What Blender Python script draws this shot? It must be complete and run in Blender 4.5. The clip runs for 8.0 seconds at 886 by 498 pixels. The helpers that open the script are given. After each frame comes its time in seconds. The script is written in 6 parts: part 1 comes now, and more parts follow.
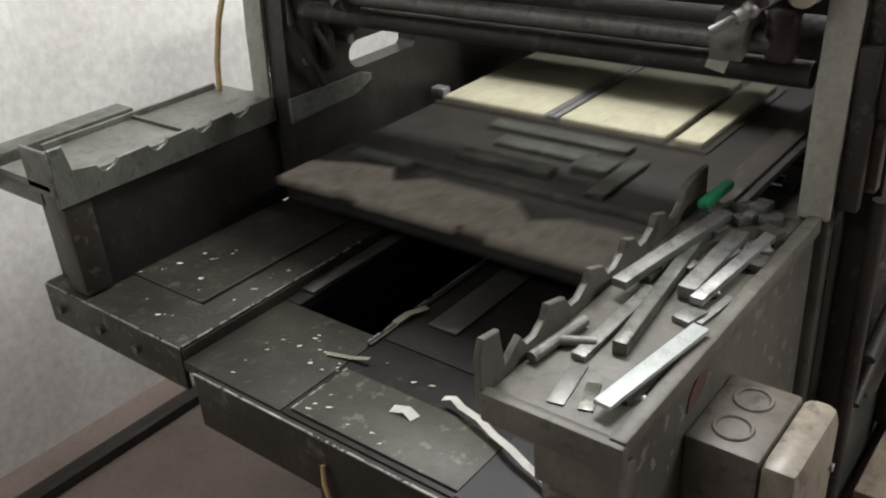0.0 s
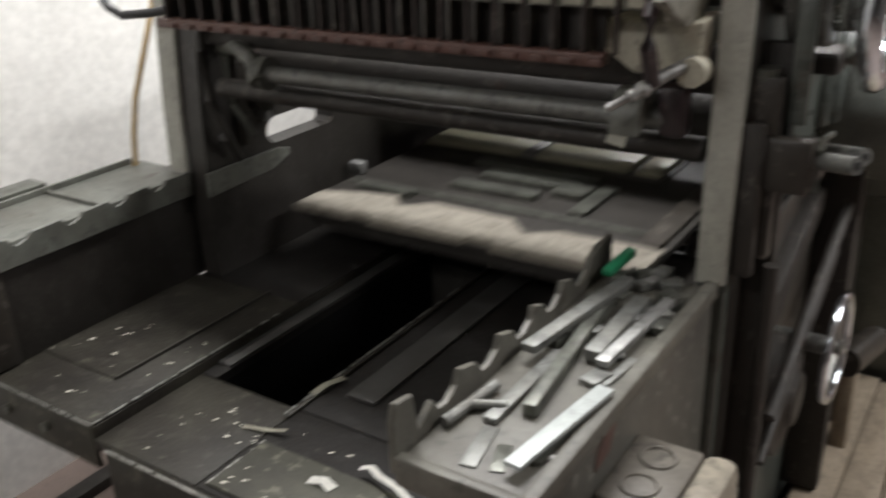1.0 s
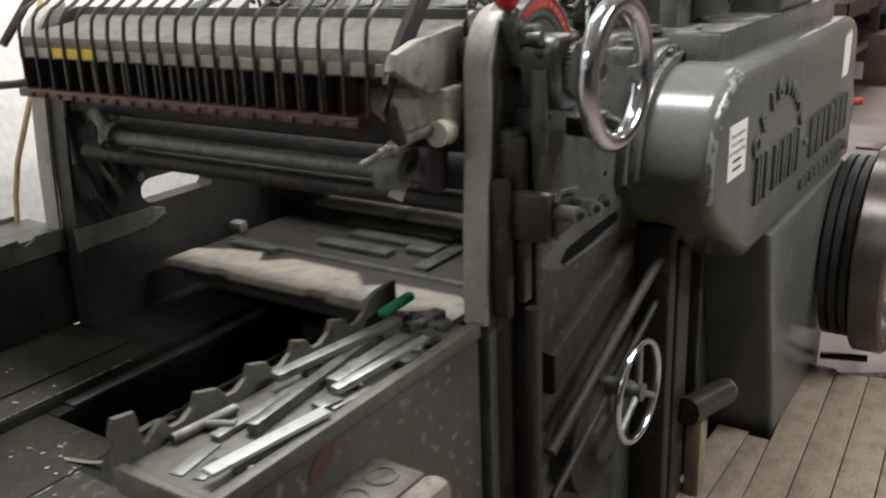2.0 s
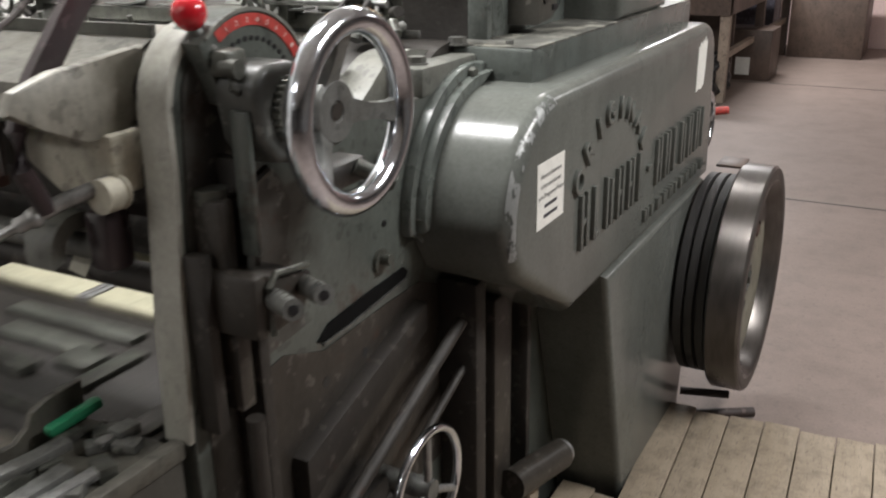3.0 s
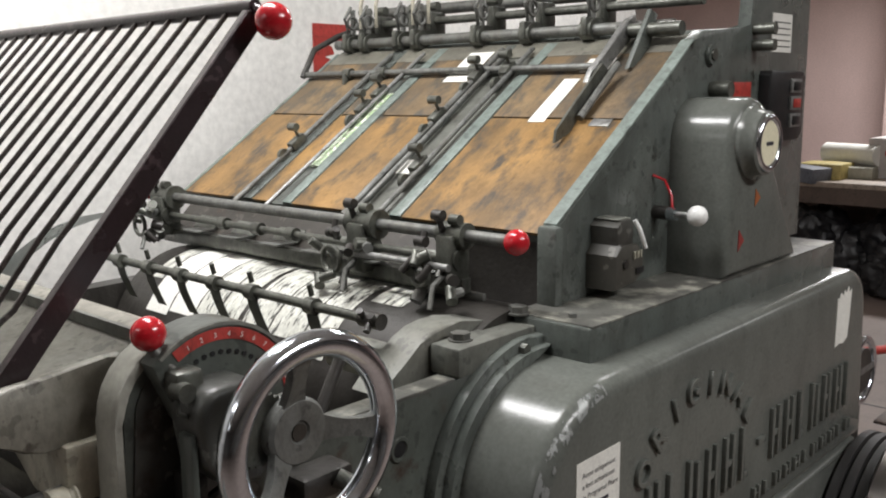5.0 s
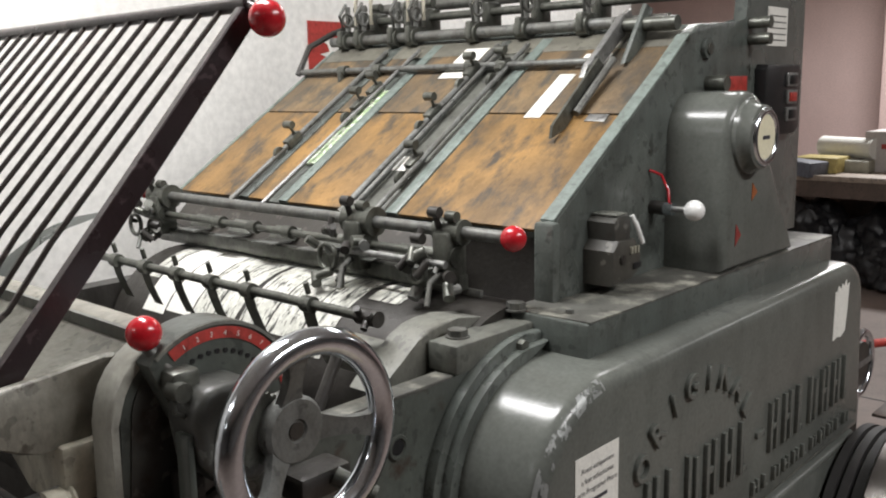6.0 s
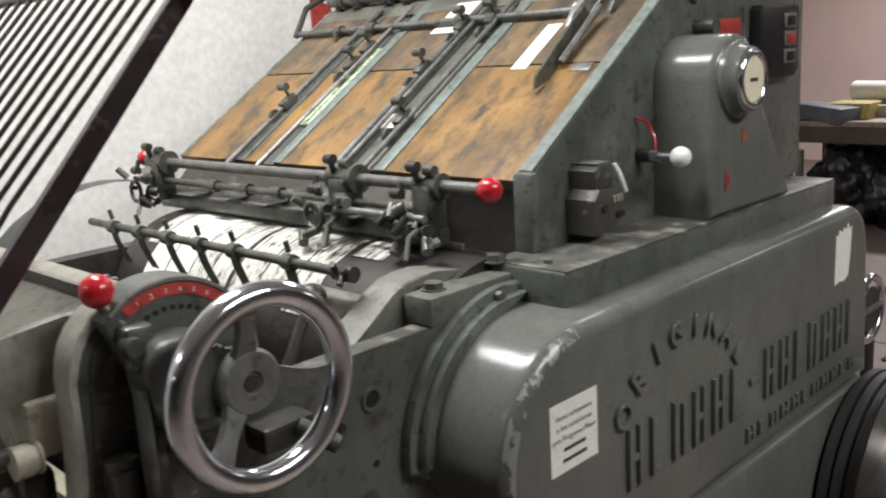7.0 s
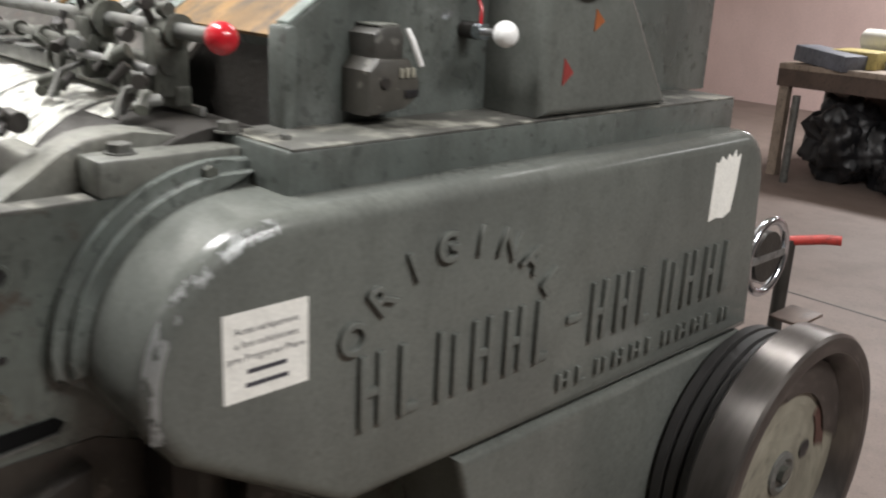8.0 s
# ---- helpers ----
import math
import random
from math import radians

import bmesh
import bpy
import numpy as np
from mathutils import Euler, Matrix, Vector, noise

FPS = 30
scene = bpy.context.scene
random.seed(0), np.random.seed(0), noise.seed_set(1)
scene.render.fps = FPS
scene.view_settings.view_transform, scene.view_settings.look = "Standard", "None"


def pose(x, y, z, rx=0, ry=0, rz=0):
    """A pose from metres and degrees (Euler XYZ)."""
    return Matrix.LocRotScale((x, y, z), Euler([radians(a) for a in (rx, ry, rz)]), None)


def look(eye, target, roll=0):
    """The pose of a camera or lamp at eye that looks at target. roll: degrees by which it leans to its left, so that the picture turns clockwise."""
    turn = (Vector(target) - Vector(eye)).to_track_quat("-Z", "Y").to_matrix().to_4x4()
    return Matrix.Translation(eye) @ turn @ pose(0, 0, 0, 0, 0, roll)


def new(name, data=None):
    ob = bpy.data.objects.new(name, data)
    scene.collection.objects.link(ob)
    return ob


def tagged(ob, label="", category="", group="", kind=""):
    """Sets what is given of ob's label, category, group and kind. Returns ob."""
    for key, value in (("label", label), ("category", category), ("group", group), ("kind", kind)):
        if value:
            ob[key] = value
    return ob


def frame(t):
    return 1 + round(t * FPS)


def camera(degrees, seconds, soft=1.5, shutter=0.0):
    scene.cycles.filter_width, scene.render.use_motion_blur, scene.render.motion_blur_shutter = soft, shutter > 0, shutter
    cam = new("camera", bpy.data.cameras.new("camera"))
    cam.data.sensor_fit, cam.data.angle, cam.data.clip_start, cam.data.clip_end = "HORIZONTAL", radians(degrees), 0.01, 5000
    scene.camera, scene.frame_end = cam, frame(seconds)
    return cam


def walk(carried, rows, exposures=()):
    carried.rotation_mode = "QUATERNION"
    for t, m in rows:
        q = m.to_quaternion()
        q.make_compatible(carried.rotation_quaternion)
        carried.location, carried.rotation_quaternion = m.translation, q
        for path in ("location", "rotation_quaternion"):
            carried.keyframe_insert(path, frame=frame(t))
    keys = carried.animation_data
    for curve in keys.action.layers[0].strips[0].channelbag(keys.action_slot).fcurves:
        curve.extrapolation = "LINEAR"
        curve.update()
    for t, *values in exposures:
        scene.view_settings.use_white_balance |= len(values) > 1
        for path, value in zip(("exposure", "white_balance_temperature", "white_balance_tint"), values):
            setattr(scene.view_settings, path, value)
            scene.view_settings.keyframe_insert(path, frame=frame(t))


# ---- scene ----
cam = camera(52.2, 8.0, soft=2.0, shutter=0.45)
PATH = [
    (0, (0.12, 0.183, 1.445), (-1.016, 1.537, 0.509), -4.2),
    (0.5, (0.122, 0.181, 1.449), (-0.997, 1.579, 0.558), -3.5),
    (1, (0.149, 0.164, 1.453), (-0.884, 1.679, 0.655), -2.5),
    (1.2, (0.177, 0.165, 1.444), (-0.749, 1.764, 0.679), -1.8),
    (2.3, (0.584, 0.34, 1.45), (-0.524, 1.892, 0.847), -2.4),
    (2.5, (0.573, 0.44, 1.45), (-0.478, 2.035, 0.859), -1.1),
    (2.8, (0.558, 0.605, 1.448), (-0.376, 2.245, 0.787), -0.9),
    (3, (0.548, 0.686, 1.453), (-0.359, 2.332, 0.77), -1.0),
    (3.2, (0.583, 0.758, 1.446), (-0.396, 2.376, 0.794), -1.2),
    (3.4, (0.596, 0.828, 1.445), (-0.434, 2.424, 0.821), -0.4),
    (3.5, (0.636, 0.889, 1.471), (-0.459, 2.439, 0.839), 0.1),
    (3.7, (0.677, 0.959, 1.485), (-0.489, 2.483, 0.92), 1.2),
    (4, (0.701, 0.983, 1.547), (-0.548, 2.464, 1.049), 0.7),
    (4.2, (0.7, 0.978, 1.572), (-0.592, 2.434, 1.114), 0.3),
    (4.5, (0.697, 0.965, 1.595), (-0.633, 2.407, 1.203), -0.5),
    (5, (0.703, 0.955, 1.619), (-0.632, 2.404, 1.273), -0.6),
    (6.5, (0.701, 0.968, 1.616), (-0.632, 2.411, 1.24), -1.6),
    (7, (0.78, 1.025, 1.6), (-0.604, 2.403, 1.17), -3.4),
    (7.2, (0.822, 1.07, 1.585), (-0.567, 2.451, 1.176), -3.5),
    (7.5, (0.846, 1.219, 1.511), (-0.488, 2.618, 0.997), -1.4),
    (7.7, (0.824, 1.347, 1.485), (-0.517, 2.722, 0.926), 1.0),
    (8, (0.859, 1.516, 1.473), (-0.514, 2.841, 0.872), 2.8),
]
walk(cam, [(t, look(eye, target, roll)) for t, eye, target, roll in PATH],
     exposures=[(0, 0.31), (1, 0.40), (2.5, 0.26), (3, 0.36), (3.5, 0.34), (4, 0.10), (4.5, -0.08), (5, -0.30), (6.5, -0.20), (7.5, -0.02), (8, 0.30)])

# ---- light: unseen ceiling area lights, one placed from highlights, the rest added to brighten ----
world = bpy.data.worlds.new("world")
scene.world = world
world.use_nodes = True
world.node_tree.nodes["Background"].inputs[0].default_value = (0.80, 0.82, 0.85, 1)
world.node_tree.nodes["Background"].inputs[1].default_value = 0.05


def overhead_light(x, y, watts, sx=1.3, sy=0.35):
    d = bpy.data.lights.new("overhead_light", "AREA")
    d.shape, d.size, d.size_y, d.energy = "RECTANGLE", sx, sy, watts
    d.color = (0.995, 0.985, 0.985)
    new("overhead_light", d).matrix_world = pose(x, y, 2.95)


overhead_light(-0.85, 1.75, 74, 1.3, 0.35)
# No fittings are known here; these brighten wall, cover side, table and far end.
overhead_light(-0.85, 4.3, 36, 1.3, 0.35)
overhead_light(1.9, 2.6, 88, 0.35, 1.5)
overhead_light(-0.85, -1.2, 25, 1.3, 0.35)
overhead_light(-0.5, -4.4, 8, 1.3, 0.35)
overhead_light(1.9, 7.4, 18, 0.35, 1.3)
overhead_light(-1.6, 9.8, 150, 1.3, 0.35)


# ---- materials ----
def material(name, base, rough=0.5, metal=0.0, second=None, amount=0.5, scale=8.0, fine=90.0, bump=0.15,
             wear=None, wear_at=0.66, spread=0.12, rough_var=0.12, stretch=(1, 1, 1), coat=0.0, grime=0.6, specks=0.5, holes=None, spec=0.5):
    m = bpy.data.materials.new(name)
    m.use_nodes = True
    nt = m.node_tree
    n, l = nt.nodes, nt.links
    b = n["Principled BSDF"]
    tc = n.new("ShaderNodeTexCoord")
    mp = n.new("ShaderNodeMapping")
    mp.inputs["Scale"].default_value = stretch
    l.new(tc.outputs["Object"], mp.inputs["Vector"])
    n1 = n.new("ShaderNodeTexNoise")
    n1.inputs["Scale"].default_value, n1.inputs["Detail"].default_value = scale, 6
    n2 = n.new("ShaderNodeTexNoise")
    n2.inputs["Scale"].default_value, n2.inputs["Detail"].default_value = fine, 3
    for k in (n1, n2):
        l.new(mp.outputs["Vector"], k.inputs["Vector"])
    second = second or tuple(0.55 * c for c in base)
    mix = n.new("ShaderNodeMix")
    mix.data_type = "RGBA"
    mix.inputs["A"].default_value, mix.inputs["B"].default_value = (*base, 1), (*second, 1)
    ramp = n.new("ShaderNodeMapRange")
    ramp.inputs["From Min"].default_value, ramp.inputs["From Max"].default_value = 0.35, 0.72
    ramp.inputs["To Max"].default_value = amount
    l.new(n1.outputs["Fac"], ramp.inputs["Value"])
    l.new(ramp.outputs["Result"], mix.inputs["Factor"])
    colour = mix.outputs["Result"]
    # fine grain
    mul = n.new("ShaderNodeMix")
    mul.data_type, mul.blend_type = "RGBA", "MULTIPLY"
    mul.inputs["Factor"].default_value = 0.35
    l.new(colour, mul.inputs["A"])
    l.new(n2.outputs["Fac"], mul.inputs["B"])
    bright = n.new("ShaderNodeMix")
    bright.data_type, bright.blend_type = "RGBA", "MULTIPLY"
    bright.inputs["Factor"].default_value = 1.0
    bright.inputs["B"].default_value = (1.2, 1.2, 1.2, 1)
    l.new(mul.outputs["Result"], bright.inputs["A"])
    colour = bright.outputs["Result"]
    # grime in blotches with faint downward runs, and small specks
    mp2 = n.new("ShaderNodeMapping")
    mp2.inputs["Scale"].default_value = (1.0, 1.0, 0.45)
    l.new(tc.outputs["Object"], mp2.inputs["Vector"])
    n4 = n.new("ShaderNodeTexNoise")
    n4.inputs["Scale"].default_value, n4.inputs["Detail"].default_value, n4.inputs["Roughness"].default_value = scale * 3.5, 9, 0.72
    l.new(mp2.outputs["Vector"], n4.inputs["Vector"])
    r4 = n.new("ShaderNodeMapRange")
    r4.inputs["From Min"].default_value, r4.inputs["From Max"].default_value, r4.inputs["To Max"].default_value = 0.44, 0.70, grime
    l.new(n4.outputs["Fac"], r4.inputs["Value"])
    mg = n.new("ShaderNodeMix")
    mg.data_type = "RGBA"
    mg.inputs["B"].default_value = (*[0.22 * c + 0.006 * k for c, k in zip(base, (1.3, 1.0, 0.7))], 1)
    l.new(r4.outputs["Result"], mg.inputs["Factor"])
    l.new(colour, mg.inputs["A"])
    n5 = n.new("ShaderNodeTexNoise")
    n5.inputs["Scale"].default_value, n5.inputs["Detail"].default_value = 42, 5
    l.new(mp.outputs["Vector"], n5.inputs["Vector"])
    r5 = n.new("ShaderNodeMapRange")
    r5.inputs["From Min"].default_value, r5.inputs["From Max"].default_value, r5.inputs["To Max"].default_value = 0.605, 0.64, specks
    l.new(n5.outputs["Fac"], r5.inputs["Value"])
    ms = n.new("ShaderNodeMix")
    ms.data_type = "RGBA"
    ms.inputs["B"].default_value = (*[0.25 * c for c in base], 1) if max(base) > 0.08 else (*[2.4 * c + 0.02 for c in base], 1)
    l.new(r5.outputs["Result"], ms.inputs["Factor"])
    l.new(mg.outputs["Result"], ms.inputs["A"])
    colour = ms.outputs["Result"]
    if wear:
        n3 = n.new("ShaderNodeTexNoise")
        n3.inputs["Scale"].default_value, n3.inputs["Detail"].default_value = scale * 2.3, 9
        n3.inputs["Roughness"].default_value = 0.68
        l.new(mp.outputs["Vector"], n3.inputs["Vector"])
        r3 = n.new("ShaderNodeMapRange")
        r3.inputs["From Min"].default_value, r3.inputs["From Max"].default_value = wear_at, wear_at + spread
        l.new(n3.outputs["Fac"], r3.inputs["Value"])
        mw = n.new("ShaderNodeMix")
        mw.data_type = "RGBA"
        mw.inputs["B"].default_value = (*wear, 1)
        l.new(r3.outputs["Result"], mw.inputs["Factor"])
        l.new(colour, mw.inputs["A"])
        colour = mw.outputs["Result"]
    l.new(colour, b.inputs["Base Color"])
    rr = n.new("ShaderNodeMapRange")
    rr.inputs["To Min"].default_value, rr.inputs["To Max"].default_value = max(0.02, rough - rough_var), min(1, rough + rough_var)
    l.new(n1.outputs["Fac"], rr.inputs["Value"])
    l.new(rr.outputs["Result"], b.inputs["Roughness"])
    b.inputs["Metallic"].default_value = metal
    if holes:
        rh = n.new("ShaderNodeMapRange")
        rh.inputs["From Min"].default_value, rh.inputs["From Max"].default_value = holes, holes + 0.02
        l.new(n4.outputs["Fac"], rh.inputs["Value"])
        l.new(rh.outputs["Result"], b.inputs["Alpha"])
    b.inputs["Coat Weight"].default_value = coat
    b.inputs["Specular IOR Level"].default_value = spec
    if bump:
        bp = n.new("ShaderNodeBump")
        bp.inputs["Strength"].default_value, bp.inputs["Distance"].default_value = bump, 0.004
        l.new(n2.outputs["Fac"], bp.inputs["Height"])
        l.new(bp.outputs["Normal"], b.inputs["Normal"])
    return m


PAINT = material("grey_green_machine_paint", (0.122, 0.134, 0.122), 0.28, 0.0, (0.072, 0.084, 0.077), 0.9, 5, 160, 0.10,
                 wear=(0.035, 0.035, 0.03), wear_at=0.625, spread=0.04)
COVER = material("grey_green_cover_paint", (0.127, 0.134, 0.121), 0.20, 0.0, (0.088, 0.093, 0.085), 0.9, 3.5, 140, 0.05,
                 wear=(0.05, 0.055, 0.05), wear_at=0.69, spread=0.03, grime=0.22, specks=0.12, spec=0.36)
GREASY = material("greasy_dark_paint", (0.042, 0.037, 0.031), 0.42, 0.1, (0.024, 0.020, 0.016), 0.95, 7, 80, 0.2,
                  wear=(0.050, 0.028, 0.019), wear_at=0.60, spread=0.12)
FRAME = material("stained_frame_paint", (0.104, 0.116, 0.103), 0.32, 0.05, (0.054, 0.059, 0.052), 0.9, 5, 90, 0.15,
                 wear=(0.050, 0.034, 0.026), wear_at=0.56, spread=0.10, grime=0.4)
OILY = material("oily_black_iron", (0.038, 0.035, 0.031), 0.42, 0.1, (0.023, 0.020, 0.018), 0.9, 9, 110, 0.25,
                wear=(0.06, 0.05, 0.042), wear_at=0.70, spread=0.06, specks=0.12)
TABLE = material("oily_table_steel", (0.029, 0.027, 0.021), 0.50, 0.0, (0.013, 0.011, 0.009), 0.98, 8, 120, 0.3,
                 wear=(0.075, 0.072, 0.054), wear_at=0.60, spread=0.10, specks=0.15, spec=0.22)
# Near-black colour stands for the shade inside the pit and the frame slot.
PIT_SHADE = material("painted_pit_shade", (0.006, 0.006, 0.006), 0.9, 0.0, (0.004, 0.004, 0.004), 0.5, 9, 90, 0.1, grime=0.1, specks=0.0, spec=0.1)
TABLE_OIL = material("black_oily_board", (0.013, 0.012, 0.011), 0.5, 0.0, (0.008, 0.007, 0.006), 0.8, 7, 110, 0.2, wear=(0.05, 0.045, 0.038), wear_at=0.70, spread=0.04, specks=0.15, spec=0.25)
SLIDE = material("smooth_dull_slide", (0.042, 0.041, 0.038), 0.45, 0.2, (0.034, 0.033, 0.030), 0.8, 5, 150, 0.05, grime=0.3, specks=0.08)
PLATE = material("worn_grey_plate", (0.046, 0.045, 0.031), 0.55, 0.1, (0.020, 0.019, 0.014), 0.9, 9, 150, 0.12,
                 wear=(0.03, 0.03, 0.025), wear_at=0.66, spread=0.05)
APRON = material("dull_cream_sheet_metal", (0.265, 0.255, 0.215), 0.5, 0.0, (0.19, 0.18, 0.148), 0.8, 8, 130, 0.1,
                 wear=(0.08, 0.07, 0.056), wear_at=0.64, spread=0.05)
PALE = material("pale_grey_paint", (0.182, 0.185, 0.163), 0.5, 0.0, (0.15, 0.145, 0.12), 0.8, 9, 130, 0.1,
                wear=(0.06, 0.055, 0.045), wear_at=0.62, spread=0.05)
TRAY = material("scuffed_tray_paint", (0.108, 0.104, 0.086), 0.5, 0.0, (0.066, 0.061, 0.050), 0.9, 9, 130, 0.12,
                wear=(0.05, 0.042, 0.034), wear_at=0.615, spread=0.05)
SIDE_PAINT = material("stained_casing_paint", (0.076, 0.073, 0.061), 0.5, 0.0, (0.040, 0.036, 0.030), 0.9, 5, 120, 0.12,
                      wear=(0.045, 0.032, 0.024), wear_at=0.58, spread=0.08)
SIDE_LIGHT = material("worn_olive_board", (0.185, 0.178, 0.145), 0.45, 0.0, (0.10, 0.095, 0.078), 0.9, 5, 120, 0.1,
                      wear=(0.06, 0.05, 0.042), wear_at=0.62, spread=0.08)
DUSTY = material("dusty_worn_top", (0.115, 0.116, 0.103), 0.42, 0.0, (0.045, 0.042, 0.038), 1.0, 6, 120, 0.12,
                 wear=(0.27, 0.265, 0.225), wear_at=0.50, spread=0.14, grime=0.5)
PALE_DIM = material("dirty_grey_paint", (0.142, 0.148, 0.130), 0.5, 0.0, (0.078, 0.075, 0.062), 0.9, 8, 120, 0.12,
                    wear=(0.05, 0.04, 0.03), wear_at=0.61, spread=0.07)
CREAM = material("cream_paint", (0.36, 0.345, 0.275), 0.5, 0.0, (0.22, 0.21, 0.16), 0.8, 10, 120, 0.08,
                 wear=(0.16, 0.14, 0.10), wear_at=0.70, spread=0.05, grime=0.3, specks=0.2)
STEEL = material("bare_steel", (0.36, 0.36, 0.35), 0.44, 0.7, (0.25, 0.25, 0.24), 0.8, 14, 200, 0.1,
                 wear=(0.12, 0.11, 0.09), wear_at=0.70, spread=0.06)
BRIGHT = material("clean_bright_steel", (0.40, 0.425, 0.415), 0.55, 0.3, (0.32, 0.34, 0.33), 0.7, 16, 200, 0.08, grime=0.25, specks=0.2)
DULL = material("dull_steel", (0.19, 0.195, 0.185), 0.50, 0.5, (0.12, 0.115, 0.10), 0.9, 16, 200, 0.15,
                wear=(0.05, 0.04, 0.03), wear_at=0.66, spread=0.06)
DARK_STEEL = material("dark_greasy_steel", (0.135, 0.140, 0.120), 0.36, 0.4, (0.050, 0.050, 0.043), 0.9, 22, 200, 0.2,
                      wear=(0.30, 0.29, 0.26), wear_at=0.71, spread=0.05)
CHROME = material("chrome", (0.74, 0.79, 0.86), 0.13, 1.0, (0.60, 0.60, 0.60), 0.4, 20, 200, 0.02, rough_var=0.08, grime=0.08, specks=0.05)
RED = material("red_plastic", (0.46, 0.012, 0.020), 0.24, 0.0, (0.36, 0.010, 0.018), 0.5, 30, 200, 0.02, coat=0.3, grime=0.08, specks=0.05)
RED_PAINT = material("faded_red_paint", (0.48, 0.05, 0.04), 0.45, 0.0, (0.33, 0.04, 0.03), 0.7, 30, 200, 0.05)
WHITE = material("white_plastic", (0.80, 0.80, 0.78), 0.25, 0.0, (0.70, 0.70, 0.68), 0.5, 30, 200, 0.02, grime=0.08, specks=0.05)
PAPER = material("white_paper", (0.76, 0.75, 0.70), 0.75, 0.0, (0.66, 0.65, 0.60), 0.6, 25, 200, 0.05, grime=0.08, specks=0.05)
STRIP = material("inky_white_strips", (0.66, 0.66, 0.60), 0.5, 0.0, (0.48, 0.48, 0.42), 0.6, 12, 120, 0.05,
                 wear=(0.05, 0.05, 0.045), wear_at=0.545, spread=0.04, stretch=(4.2, 0.8, 0.8))
YELLOW = material("cream_printing_plate", (0.45, 0.43, 0.31), 0.34, 0.0, (0.33, 0.315, 0.235), 0.5, 8, 100, 0.03, grime=0.3, specks=0.2)
YELLOW_TAPE = material("yellow_tape", (0.75, 0.55, 0.05), 0.5, 0.0, (0.6, 0.43, 0.04), 0.5, 30, 150, 0.03, grime=0.08, specks=0.05)
DARKFACE = material("dark_grey_face", (0.062, 0.061, 0.054), 0.45, 0.0, (0.040, 0.038, 0.033), 0.9, 6, 90, 0.15,
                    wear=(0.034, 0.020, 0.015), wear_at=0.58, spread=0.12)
GREASED = material("oily_grey_housing", (0.070, 0.072, 0.065), 0.42, 0.0, (0.045, 0.045, 0.040), 0.9, 8, 110, 0.12, grime=0.4)
LIP = material("worn_bright_lip", (0.31, 0.285, 0.24), 0.45, 0.1, (0.22, 0.20, 0.165), 0.8, 12, 130, 0.1, wear=(0.10, 0.085, 0.065), wear_at=0.62, spread=0.06)
BEIGE = material("beige_bearing_paint", (0.47, 0.445, 0.36), 0.5, 0.0, (0.34, 0.32, 0.25), 0.8, 9, 130, 0.1)
WHEEL_BROWN = material("dark_brown_wheel_paint", (0.050, 0.040, 0.035), 0.5, 0.0, (0.033, 0.026, 0.022), 0.9, 9, 120, 0.1)
DARK_IRON = material("dark_greasy_iron", (0.026, 0.022, 0.018), 0.62, 0.0, (0.017, 0.014, 0.011), 0.9, 9, 90, 0.25,
                wear=(0.042, 0.021, 0.014), wear_at=0.60, spread=0.10)
MAROON = material("dark_maroon_paint", (0.030, 0.018, 0.020), 0.30, 0.0, (0.022, 0.015, 0.017), 0.8, 14, 160, 0.12,
                  wear=(0.11, 0.05, 0.035), wear_at=0.68, spread=0.06)
RUSTY = material("brown_red_bar", (0.095, 0.045, 0.036), 0.5, 0.1, (0.08, 0.04, 0.03), 0.8, 18, 160, 0.15)
RUSTY_DARK = material("dark_rusty_bar", (0.050, 0.033, 0.028), 0.6, 0.0, (0.03, 0.02, 0.017), 0.8, 18, 160, 0.15)
COPPER = material("dark_wire", (0.045, 0.035, 0.032), 0.4, 0.4, (0.025, 0.02, 0.018), 0.8, 30, 160, 0.05)
BLACK = material("black_plastic", (0.017, 0.017, 0.018), 0.35, 0.0, (0.008, 0.008, 0.008), 0.6, 30, 160, 0.05, grime=0.08, specks=0.05)
RUBBER = material("black_rubber_belt", (0.030, 0.029, 0.028), 0.55, 0.0, (0.016, 0.015, 0.015), 0.7, 20, 160, 0.15, grime=0.3, specks=0.2)
GREEN = material("green_plastic", (0.015, 0.17, 0.08), 0.35, 0.0, (0.015, 0.18, 0.08), 0.6, 30, 160, 0.05, grime=0.08, specks=0.05)
BLUE_GREEN = material("pale_blue_green_paint", (0.205, 0.245, 0.222), 0.42, 0.0, (0.13, 0.155, 0.14), 0.8, 14, 150, 0.08,
                      wear=(0.07, 0.06, 0.045), wear_at=0.68, spread=0.05)
BROWN_TOP = material("dark_brown_bench", (0.11, 0.075, 0.058), 0.5, 0.0, (0.065, 0.045, 0.036), 0.8, 5, 90, 0.1)
TAN_TOP = material("worn_bench_top", (0.36, 0.29, 0.23), 0.55, 0.0, (0.25, 0.20, 0.16), 0.7, 5, 90, 0.08)
CARDBOARD = material("grey_cardboard", (0.50, 0.46, 0.44), 0.8, 0.0, (0.42, 0.39, 0.37), 0.6, 6, 90, 0.08, grime=0.08, specks=0.05)
BAG = material("black_bag", (0.016, 0.016, 0.018), 0.4, 0.0, (0.008, 0.008, 0.009), 0.8, 9, 60, 0.3, grime=0.3, specks=0.2)
PINK = material("pink_wall_paint", (0.66, 0.50, 0.47), 0.7, 0.0, (0.58, 0.43, 0.40), 0.7, 1.2, 60, 0.08, grime=0.08, specks=0.05)
CABLE = material("tan_cable", (0.52, 0.38, 0.19), 0.45, 0.0, (0.40, 0.28, 0.14), 0.6, 20, 160, 0.05, grime=0.3, specks=0.2)
